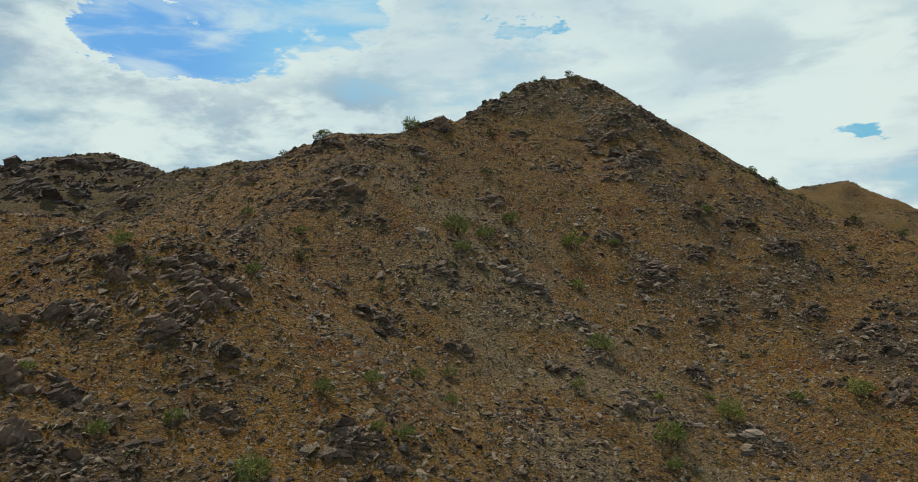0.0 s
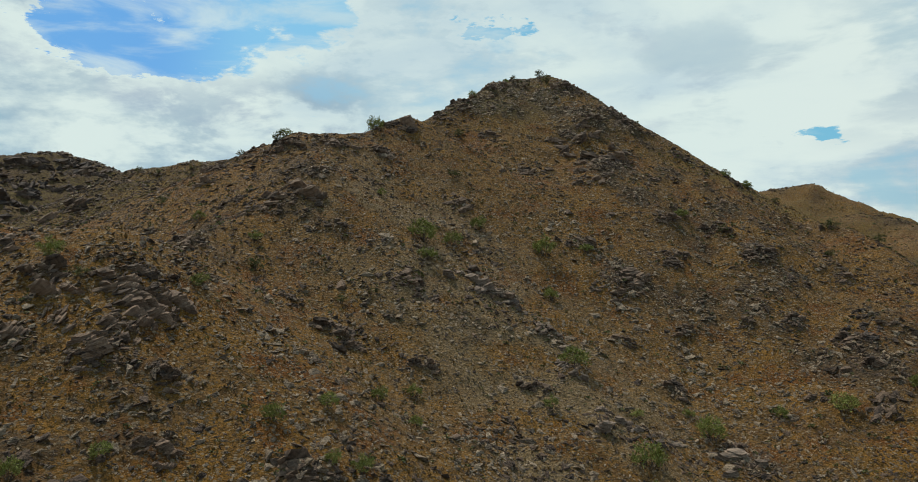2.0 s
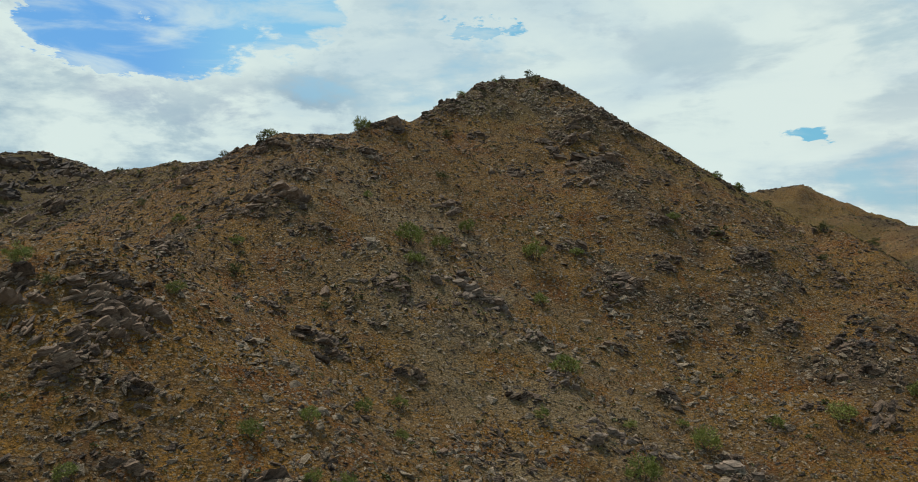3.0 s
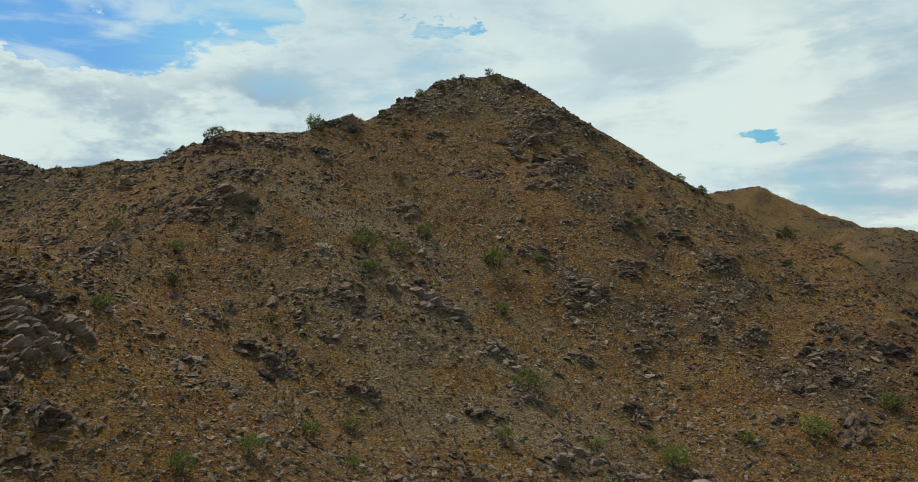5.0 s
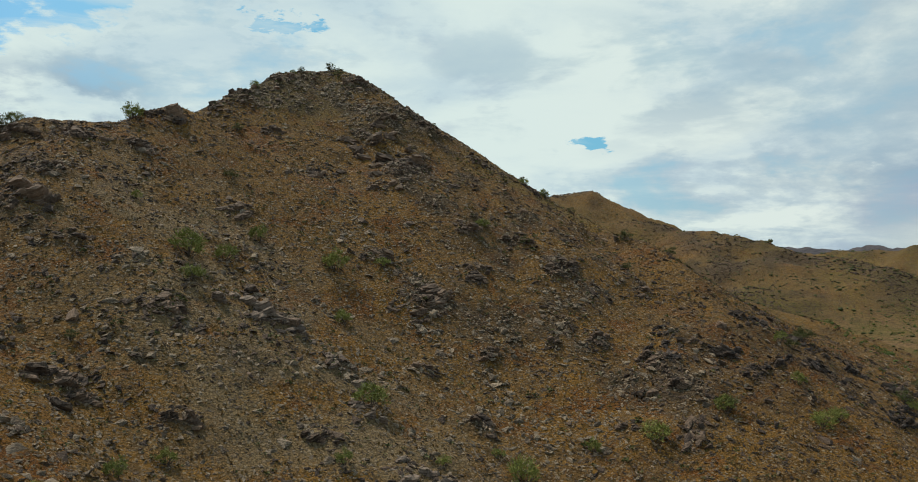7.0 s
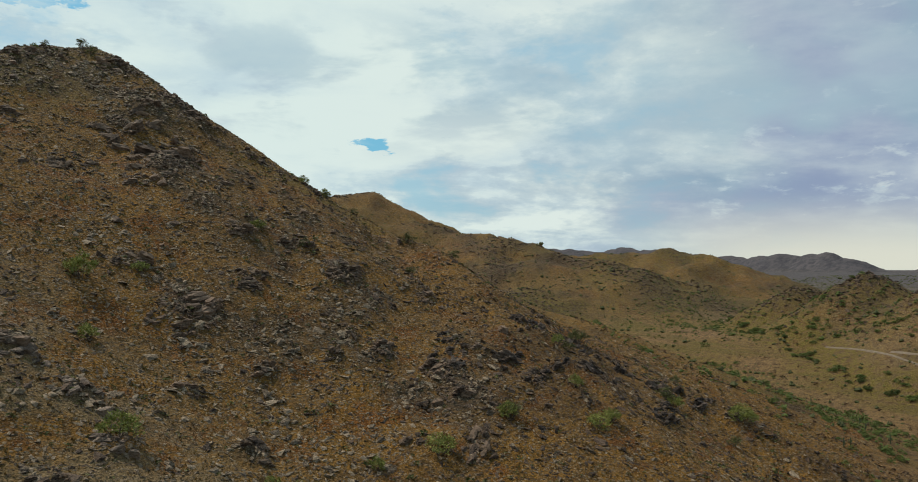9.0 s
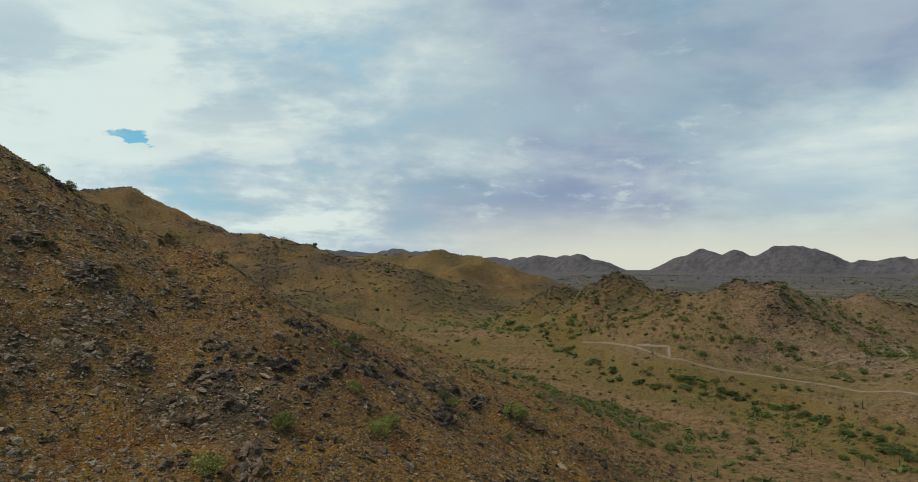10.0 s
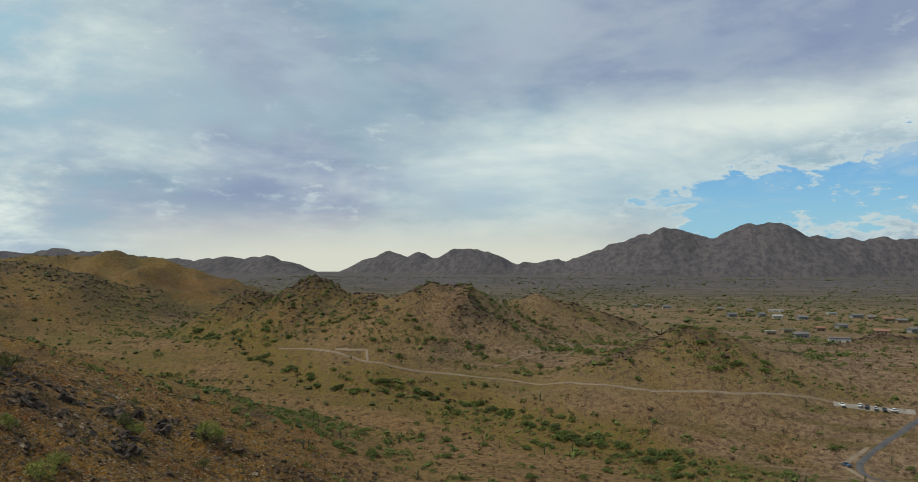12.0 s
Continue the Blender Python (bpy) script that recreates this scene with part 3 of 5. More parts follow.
def build_ground():
    """One sheet, finer towards the hill, that reaches the horizon."""
    azimuth = np.radians(np.concatenate([np.arange(-56, 114, 0.26), np.arange(114, 304, 4.0)]))
    radius = np.concatenate([[0.01, 3.0], np.geomspace(8, 90, 60, False), np.geomspace(90, 800, 310, False), np.geomspace(800, 4700, 190)])
    rows, cols = len(radius), len(azimuth)
    rr, aa = np.meshgrid(radius, azimuth, indexing="ij")
    x, y = 12 + rr * np.sin(aa), 40 + rr * np.cos(aa)
    z = relief(x, y)
    i, j = np.meshgrid(np.arange(rows - 1), np.arange(cols), indexing="ij")
    k = (j + 1) % cols
    faces = np.stack([i * cols + j, i * cols + k, (i + 1) * cols + k, (i + 1) * cols + j], -1).reshape(-1, 4)[:, ::-1]
    me = sheet("ground", np.stack([x, y, z], -1).reshape(-1, 3), faces, GROUND)
    flat = plain(x, y)
    high = np.clip((z - flat) / 14, 0, 1)
    knoll = knoll_tops(x, y) * (rr > 380)
    rock = np.clip(rockiness(x, y) * high + knoll * np.clip(fractal(x, y, 30, 4, 61) * 2.0 + 0.6, 0, 1), 0, 1)
    rock = rock * np.where((x > 165) & (rr < 420), 0.55, 1.0)
    d = near_line(x, y, WASH)
    lush = np.clip(np.exp(-(d / 16) ** 2) + np.clip(fractal(x, y, 60, 4, 63) * 1.0 - 2.6 * drainage(x, y) - 0.15, 0, 1) * (1 - high) * 0.85, 0, 1)
    scree = np.clip(np.exp(-(near_line(x, y, [(-5, 335), (20, 290), (45, 245), (60, 190)]) / 42) ** 2) * 1.2, 0, 0.9)
    valley = np.clip(1 - np.abs(x - 470) / 190, 0, 1) * np.clip((y - 260) / 120, 0, 1) * np.clip((760 - y) / 200, 0, 1)
    lush = np.clip(lush + valley * np.clip(0.4 + fractal(x, y, 40, 3, 69), 0, 0.6), 0, 1)
    steep = np.maximum(np.clip((z - flat - 8) / 30, 0, 1), 0.85 * np.clip((x - 1750) / 600, 0, 1))
    # grows with distance: how much of the haze-tinted far colour shows
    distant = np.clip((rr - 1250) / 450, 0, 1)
    rock = np.clip(rock + 0.4 * (rr > 500) * ((y > 480) | (rr > 680)) * (x > 300) * high * np.clip(0.35 + 1.4 * fractal(x, y, 60, 4, 79), 0, 1), 0, 1)
    lush = np.clip(lush + 0.7 * (rr > 430) * high * np.clip(0.5 + fractal(x, y, 45, 3, 77), 0, 1), 0, 1) * (1 - distant) + distant * (1 - steep)
    scree = np.clip(scree + 0.2 * (rr > 400) * (x > 400) * high, 0, 0.9)
    line = sorted(WASH, key=lambda q: q[1])
    gravel = np.clip((x - np.interp(y, [q[1] for q in line], [q[0] for q in line]) + 25 + 20 * fractal(x, y, 50, 3, 83)) / 50, 0.55, 1)
    lush = np.clip(lush + 0.24 * (1 - gravel) * (1 - high) * (1 - distant) * np.clip(0.6 + 1.2 * fractal(x, y, 22, 4, 85), 0, 1), 0, 1)
    grassy = 1 - 0.75 * np.clip((x - 430) / 40, 0, 1) * np.clip((480 - y) / 260, 0.35, 1) * (rr < 900)
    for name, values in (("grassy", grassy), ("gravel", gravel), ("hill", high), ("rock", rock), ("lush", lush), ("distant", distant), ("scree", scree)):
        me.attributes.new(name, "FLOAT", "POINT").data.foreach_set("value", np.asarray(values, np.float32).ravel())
    return tagged(new("ground", me), "dry stony desert ground with ochre soil and bedrock", "ground", kind="structure")


ground = build_ground()


def height_at(x, y):
    return float(relief(np.array([float(x)]), np.array([float(y)]))[0])


def ribbon(name, line, width, mat, label, lift=0.25, step=3.0, category="path"):
    """A strip of road or path draped over the ground."""
    pts = []
    for (xa, ya), (xb, yb) in zip(line, line[1:]):
        count = max(1, int(math.hypot(xb - xa, yb - ya) / step))
        pts += [(xa + (xb - xa) * s / count, ya + (yb - ya) * s / count) for s in range(count)]
    pts = np.array(pts + [line[-1]], float)
    for _ in range(6):
        pts[1:-1] = 0.25 * pts[:-2] + 0.5 * pts[1:-1] + 0.25 * pts[2:]
    way_along = np.gradient(pts, axis=0)
    side = np.stack([-way_along[:, 1], way_along[:, 0]], 1) / np.hypot(way_along[:, 0], way_along[:, 1])[:, None]
    ragged = 1 + 0.18 * wave(pts[:, 0], pts[:, 1], 9, 3)
    cross = np.array([-0.5, -0.17, 0.17, 0.5])
    grid = pts[:, None] + side[:, None] * (cross[None, :, None] * width * ragged[:, None, None])
    z = relief(grid[..., 0], grid[..., 1]) + lift
    z[:, [0, -1]] -= lift * 0.9
    count = len(pts)
    i, j = np.meshgrid(np.arange(count - 1), np.arange(3), indexing="ij")
    faces = np.stack([i * 4 + j, (i + 1) * 4 + j, (i + 1) * 4 + j + 1, i * 4 + j + 1], -1).reshape(-1, 4)[:, ::-1]
    me = sheet(name, np.concatenate([grid, z[..., None]], -1).reshape(-1, 3), faces, mat)
    return tagged(new(name, me), label, category, kind="structure")


TRAIL = [(527, 367), (515, 329), (502, 301), (494, 282), (494, 264), (498, 244), (500, 224), (500, 189), (479, 144), (475, 116), (474, 85), (480, 49), (490, 13), (486, 5)]
ROAD = [(680, -216), (475, -30), (453, -10), (429, 8), (423, 10), (416, 9), (410, 4)]
ribbon("trail", TRAIL, 1.5, DIRT_TRACK, "pale dirt track winding across the gravel plain")
ribbon("trail", [(511, 315), (508, 302), (507, 290)], 1.8, DIRT_TRACK, "faint dirt track below the knolls")
ribbon("trail", [(507, 290), (501, 288), (495, 284)], 1.8, DIRT_TRACK, "short pale dirt spur track")
ribbon("trail", [(514, 205), (521, 197), (534, 189), (551, 176), (597, 169), (565, 157), (542, 160), (529, 177)], 1.3, DIRT_TRACK, "narrow foot path looping below the knolls")
ribbon("road", ROAD + [(398, -14), (380, -40)], 2.9, ASPHALT, "narrow grey asphalt road with a bend", 0.3, category="road")
ribbon("car_park", [(486, 8), (484, -13), (483, -31)], 5.0, GRAVEL_LOT, "pale gravel car park beside the road", 0.3, category="car park")
ribbon("dirt_apron", [(445, 0), (425, 17), (419, 10), (408, 10), (401, 0)], 2.2, DIRT_TRACK, "bare pale dirt turnout beside the road bend", 0.12, category="path")


# ---- building blocks ----
def part(name, me, parent, label=""):
    """A mesh as one part of a thing."""
    ob = new(name, me)
    ob.parent = parent
    return tagged(ob, label)


def mesh_of(name, bm, mat, smooth=False):
    me = bpy.data.meshes.new(name)
    for f in bm.faces:
        f.smooth = smooth
    bm.to_mesh(me)
    bm.free()
    me.materials.append(mat)
    return me


def chip(rng, count, size):
    """An angular broken stone: verts and triangles of the hull of a few points in a box."""
    bm = bmesh.new()
    for _ in range(count):
        v = [rng.uniform(-1, 1) for _ in range(3)]
        big = max(abs(c) for c in v)
        v = [c / big * rng.uniform(0.75, 1.0) for c in v]
        bm.verts.new([c * s for c, s in zip(v, size)])
    out = bmesh.ops.convex_hull(bm, input=bm.verts)
    loose = [e for e in out["geom_interior"] + out["geom_unused"] if isinstance(e, bmesh.types.BMVert)]
    if loose:
        bmesh.ops.delete(bm, geom=list(set(loose)), context="VERTS")
    bmesh.ops.triangulate(bm, faces=bm.faces)
    bmesh.ops.recalc_face_normals(bm, faces=bm.faces)
    return bm


def arrays(bm):
    bm.verts.index_update()
    verts = np.array([v.co[:] for v in bm.verts], np.float32)
    faces = np.array([[v.index for v in f.verts] for f in bm.faces], np.int64)
    bm.free()
    return verts, faces


def turns(normal, spin):
    """Rotation matrices that stand z on each normal, turned by spin about it."""
    normal = normal / np.linalg.norm(normal, axis=1)[:, None]
    helper = np.stack([np.cos(spin), np.sin(spin), np.zeros_like(spin)], 1)
    a = helper - (helper * normal).sum(1)[:, None] * normal
    a /= np.linalg.norm(a, axis=1)[:, None]
    return np.stack([a, np.cross(normal, a), normal], 2)


def scattered(name, shapes, mat, place, normal, spin, scale, rng, smooth=False):
    """Many small pieces joined into one mesh. shapes: (verts, faces) with equal corners."""
    pick = rng.integers(0, len(shapes), len(place))
    turn = turns(normal, spin)
    all_v, all_f, base = [], [], 0
    for k, (v, f) in enumerate(shapes):
        mine = np.nonzero(pick == k)[0]
        if not len(mine):
            continue
        moved = np.einsum("nij,nvj->nvi", turn[mine], v[None] * scale[mine][:, None, :]) + place[mine][:, None, :]
        all_v.append(moved.reshape(-1, 3))
        all_f.append((f[None] + (base + np.arange(len(mine)) * len(v))[:, None, None]).reshape(-1, f.shape[1]))
        base += len(mine) * len(v)
    return sheet(name, np.concatenate(all_v), np.concatenate(all_f), mat, smooth)


def on_ground(x, y, sink=0.0):
    return np.stack([x, y, relief(x, y) - sink], 1)


def slope_normal(x, y):
    e = 1.5
    return np.stack([(relief(x - e, y) - relief(x + e, y)) / (2 * e), (relief(x, y - e) - relief(x, y + e)) / (2 * e), np.ones_like(x)], 1)


def hill_face(rng, count, keep):
    """Random places on the near side of the main hill; keep(x, y) gives the chance to stay."""
    xs, ys = [], []
    while sum(map(len, xs)) < count:
        x, y = rng.uniform(-380, 345, 20000), rng.uniform(95, 575, 20000)
        back = np.interp(x, (-380, -290, -191, -98, -74, -16, 48, 86, 147, 201, 240, 280, 345), (560, 560, 540, 500, 462, 472, 542, 560, 531, 475, 420, 360, 330))
        good = (y < back) & (x > -0.66 * y - 20) & (relief(x, y, False) > plain(x, y) + 3) & (rng.uniform(0, 1, 20000) < keep(x, y))
        xs.append(x[good])
        ys.append(y[good])
    return np.concatenate(xs)[:count], np.concatenate(ys)[:count]




def dip(x):
    """The way the beds of rock face: they fold over from west to east."""
    t = np.clip((np.asarray(x, float) + 60) / 260, 0, 1)
    return np.stack([-0.52 + 0.85 * t, -0.30 + 0 * t, 0.82 + 0 * t], -1)


def shard(r):
    """A flat broken stone of six corners: verts and eight triangles."""
    ring = [(math.cos(a) * r.uniform(0.75, 1.1), math.sin(a) * r.uniform(0.45, 0.75), r.uniform(-0.12, 0.12)) for a in (r.uniform(-0.5, 0.5) + 6.2832 * k / 4 for k in range(4))]
    tips = [(r.uniform(-0.35, 0.35), r.uniform(-0.25, 0.25), r.uniform(0.16, 0.32)), (r.uniform(-0.2, 0.2), r.uniform(-0.2, 0.2), -0.5)]
    faces = [(k, (k + 1) % 4, 4) for k in range(4)] + [((k + 1) % 4, k, 5) for k in range(4)]
    return np.array(ring + tips, np.float32), np.array(faces, np.int64)


rng = np.random.default_rng(7)
dice = random.Random(11)
SHARDS = [shard(dice) for _ in range(12)]
CHIPS = [arrays(chip(dice, 7 + k % 2, (1, dice.uniform(0.55, 0.85), dice.uniform(0.22, 0.5)))) for k in range(14)]

# ---- loose stones all over the hill ----
def strewn_stones(name, x, y, size, mat, sink, label, shapes=None):
    tilt = slope_normal(x, y) * 0.7 + dip(x) * 0.9 + rng.normal(0, 0.3, (len(x), 3))
    me = scattered(name, shapes or CHIPS, mat, on_ground(x, y, 0) - np.stack([0 * size, 0 * size, sink * size], 1), tilt, rng.uniform(0, 6.28, len(x)), np.stack([size] * 3, 1), rng)
    return tagged(new(name, me), label, "stones", kind="stuff")


def two_tone(name, x, y, size, sink, label, shapes=None):
    """Pale weathered stone on the face, dark varnished stone on the spur to the east and near the crest."""
    dark = rng.uniform(0, 1, len(x)) < np.clip(0.34 + 0.34 * np.clip((x - 120) / 90, 0, 1) + 0.22 * (y > 340) + 0.3 * (x < -50) + 0.7 * fractal(x, y, 60, 2, 73), 0.15, 0.85)
    strewn_stones("pale_" + name, x[~dark], y[~dark], size[~dark], ROCK, sink, "weathered grey-brown " + label, shapes)
    strewn_stones("dark_" + name, x[dark], y[dark], size[dark], DARK_ROCK, sink, "dark varnished " + label, shapes)


x, y = hill_face(rng, 70000, lambda x, y: (0.30 + 0.70 * np.clip(rockiness(x, y) + 0.6 * fractal(x, y, 17, 3, 15), 0, 1)) * np.where(x > 165, 0.65, 1.0))
two_tone("stones", x, y, np.clip(rng.lognormal(-0.45, 0.45, len(x)), 0.3, 1.9), 0.0, "angular stones strewn over the slope", SHARDS)
x, y = hill_face(rng, 27000, lambda x, y: np.clip(0.10 + 0.75 * rockiness(x, y) + 1.4 * fractal(x, y, 13, 3, 25), 0.06, 1) * np.where(x > 165, 0.45, 1.0))
two_tone("rubble", x, y, np.clip(rng.lognormal(0.10, 0.42, len(x)), 0.5, 2.8), 0.15, "heaps of broken blocky rock")
x, y = hill_face(rng, 8000, lambda x, y: np.clip(1.2 * ledge_mask(x, y) + 1.6 * fractal(x, y, 19, 3, 27) - 0.35, 0.004, 1))
strewn_stones("ledge_rubble", x, y, np.clip(rng.lognormal(0.1, 0.4, len(x)), 0.5, 2.0), DARK_ROCK, 0.12, "dark varnished rocks gathered round the ledges")

# ---- stones on the rocky tops of the knolls and the hills behind ----
kx, ky = rng.uniform(430, 720, 120000), rng.uniform(-110, 1180, 120000)
good = rng.uniform(0, 1, len(kx)) < knoll_tops(kx, ky) * np.clip(fractal(kx, ky, 30, 4, 61) * 2.2 + 0.6, 0, 1) * np.where(ky < 470, 1.0, 0.75)
kx, ky = kx[good][:13000], ky[good][:13000]
size = np.clip(rng.lognormal(0.3, 0.42, len(kx)), 0.5, 2.6)
me = scattered("knoll_rocks", CHIPS, DARK_ROCK, on_ground(kx, ky, 0.2), slope_normal(kx, ky) * 0.4 + dip(kx - 500) + rng.normal(0, 0.3, (len(kx), 3)), rng.uniform(0, 6.28, len(kx)), np.stack([size] * 3, 1), rng)
tagged(new("knoll_rocks", me), "dark broken rocks on the knolls across the plain", "rocks", kind="stuff")


# ---- boulders, one by one ----
def stone_mesh(seed, count, size, mat):
    return mesh_of("boulder", chip(random.Random(seed), count, size), mat)


BOULDERS = [stone_mesh(100 + k, 16, (1, 0.75, 0.45 + 0.05 * k), SLAB) for k in range(7)]


def bedded_mesh(seed, mat):
    """A block of thin beds, each broken off a little differently."""
    r = random.Random(seed)
    block = bmesh.new()
    z, drift = -0.55, Vector((0, 0, 0))
    for _ in range(r.randint(3, 4)):
        thick = r.uniform(0.12, 0.30)
        bed = chip(r, 14, (r.uniform(0.6, 1.05), r.uniform(0.45, 0.85), thick))
        bmesh.ops.rotate(bed, cent=(0, 0, 0), matrix=Euler((r.gauss(0, 0.07), r.gauss(0, 0.07), r.gauss(0, 0.4))).to_matrix(), verts=bed.verts)
        drift += Vector((r.gauss(0, 0.11), r.gauss(0, 0.11), 0))
        bmesh.ops.translate(bed, vec=drift + Vector((0, 0, z)), verts=bed.verts)
        z += thick * 1.35
        copied = {v: block.verts.new(v.co) for v in bed.verts}
        for f in bed.faces:
            block.faces.new([copied[v] for v in f.verts])
        bed.free()
    return mesh_of("slab", block, mat)


def jag_mesh(seed, mat):
    """A jagged crag: a few steep blades of rock leaning on one another."""
    r = random.Random(seed)
    block = bmesh.new()
    for k in range(r.randint(3, 4)):
        blade = chip(r, 12, (r.uniform(0.6, 1.0), r.uniform(0.22, 0.4), r.uniform(0.45, 0.75)))
        bmesh.ops.rotate(blade, cent=(0, 0, 0), matrix=Euler((r.gauss(0.3, 0.15), r.gauss(0, 0.2), r.gauss(0, 0.25))).to_matrix(), verts=blade.verts)
        bmesh.ops.translate(blade, vec=Vector((r.gauss(0, 0.25), (k - 1.5) * 0.38, r.uniform(-0.3, 0.05))), verts=blade.verts)
        copied = {v: block.verts.new(v.co) for v in blade.verts}
        for f in blade.faces:
            block.faces.new([copied[v] for v in f.verts])
        blade.free()
    return mesh_of("slab", block, mat)




def crag_mesh(seed, mat, layers=7, sides=11):
    """A bedded crag in one piece: layers of rock step in and out, with broken corners and a ragged top."""
    r = random.Random(seed)
    bm = bmesh.new()
    corner = [r.uniform(0.62, 1.12) for _ in range(sides)]
    turn = [6.2832 * (k + r.uniform(-0.3, 0.3)) / sides for k in range(sides)]
    lean, rings, z = Vector((r.uniform(-0.25, 0.25), r.uniform(-0.25, 0.25), 0)), [], -0.6
    for i in range(layers):
        thick, inset = r.uniform(0.08, 0.24), (1.0 - 0.62 * (i / layers) ** 1.6) * r.uniform(0.86, 1.08)
        corner = [0.65 * c + 0.35 * r.uniform(0.6, 1.15) for c in corner]
        for edge, dz in ((1.0, 0.0), (r.uniform(0.93, 1.0), thick)):
            rings.append([bm.verts.new(Vector((inset * edge * c * math.cos(a) * 1.35, inset * edge * c * math.sin(a) * 0.62, z + dz + 0.05 * math.sin(3 * a + seed) * (i + 1) / layers + r.uniform(-0.025, 0.025))) + lean * (z + 0.6))
                          for c, a in ((c * r.uniform(0.94, 1.06), a) for c, a in zip(corner, turn))])
        z += thick
    for a, b in zip(rings, rings[1:]):
        for k in range(sides):
            bm.faces.new((a[k], a[(k + 1) % sides], b[(k + 1) % sides], b[k]))
    peak = bm.verts.new(Vector((r.uniform(-0.1, 0.1), r.uniform(-0.1, 0.1), z + 0.04)) + lean * (z + 0.6))
    for k in range(sides):
        bm.faces.new((rings[-1][k], rings[-1][(k + 1) % sides], peak))
    return mesh_of("slab", bm, mat)


def rock_kit(mat, jagged):
    """The pieces of an outcrop: eight crags for its core, and eight blocks and eight jags to break it up."""
    return [crag_mesh(260 + k, mat, 5 + k % 4) for k in range(8)], [bedded_mesh(200 + k, mat) for k in range(8)], [jag_mesh(240 + k, mat) for k in range(8)], jagged


GREY_KIT, CREST_KIT, DARK_KIT, PALE_KIT = rock_kit(SLAB, 0.55), rock_kit(SLAB, 1.0), rock_kit(DARK_SLAB, 0.7), rock_kit(PALE_SLAB, 0.0)


def stand(x, y, z, normal, spin, scale):
    """The pose of a stone."""
    m = turns(np.array([normal], float), np.array([spin]))[0]
    return Matrix.Translation((x, y, z)) @ Matrix([list(map(float, r)) for r in m]).to_4x4() @ Matrix.Diagonal((*scale, 1))


wx, wy = rng.uniform(-540, -215, 30000), rng.uniform(560, 815, 30000)
good = rng.uniform(0, 1, len(wx)) < np.clip(0.4 + 1.2 * fractal(wx, wy, 40, 3, 67), 0, 1)
wx, wy = wx[good][:6000], wy[good][:6000]
strewn_stones("ridge_rocks", wx, wy, np.clip(rng.lognormal(0.85, 0.4, len(wx)), 0.9, 4.5), DARK_ROCK, 0.2, "dark jagged rocks along the far ridge")

x, y = hill_face(rng, 290, lambda x, y: np.clip(rockiness(x, y) * 1.2 - 0.1, 0.02, 1))
lie = slope_normal(x, y)
for k in range(len(x)):
    s = float(np.clip(rng.lognormal(0.42, 0.3), 0.95, 2.6))
    ob = new("boulder", BOULDERS[k % 7])
    ob.matrix_world = stand(x[k], y[k], height_at(x[k], y[k]) + 0.05 * s, lie[k] * 0.5 + dip(x[k]) + rng.normal(0, 0.22, 3), rng.uniform(0, 6.28), (s, s, s))
    tagged(ob, "angular weathered grey-brown boulder on the dry slope", "boulder", "boulders on the hill")


# ---- outcrops of bedded rock ----
def outcrop(x, y, width, kit, label, count):
    """A broken ledge of tilted slabs."""
    root = new("rock_outcrop")
    z0 = height_at(x, y)
    root.matrix_world = pose(x, y, z0)
    crags, blocks, jags, jagged = kit
    strike = rng.uniform(-0.35, 0.55)
    bed = dip(x) * 0.85 + slope_normal(np.array([x]), np.array([y]))[0] * np.array((0.5, 0.5, 0.3)) + rng.normal(0, 0.12, 3)
    for k in range(count):
        along, across = rng.uniform(-0.5, 0.5) * width, rng.normal(0, 0.2) * width
        px, py = x + along * math.cos(strike) - across * math.sin(strike), y + along * math.sin(strike) + across * math.cos(strike)
        s = width * float(np.clip(rng.lognormal(-1.95, 0.4), 0.07, 0.26))
        mesh = (jags if rng.uniform() < jagged else blocks)[int(rng.integers(0, 8))]
        if k < 5:
            s = width * rng.uniform(0.17, 0.31)
            mesh = crags[int(rng.integers(0, 8))]
        ob = new("slab", mesh)
        ob.parent = root
        lift = rng.uniform(-0.55, -0.15) * s if k >= 5 else rng.uniform(-0.45, 0.0) * s
        ob.matrix_basis = pose(-x, -y, -z0) @ stand(px, py, height_at(px, py) + lift, bed + rng.normal(0, 0.15, 3), strike + rng.normal(0, 0.25 if k < 5 else 0.5), (s, s * rng.uniform(0.7, 1.1), s * rng.uniform(0.7, 1.3)))
    return tagged(root, label, "rock outcrop", "outcrops on the hill")


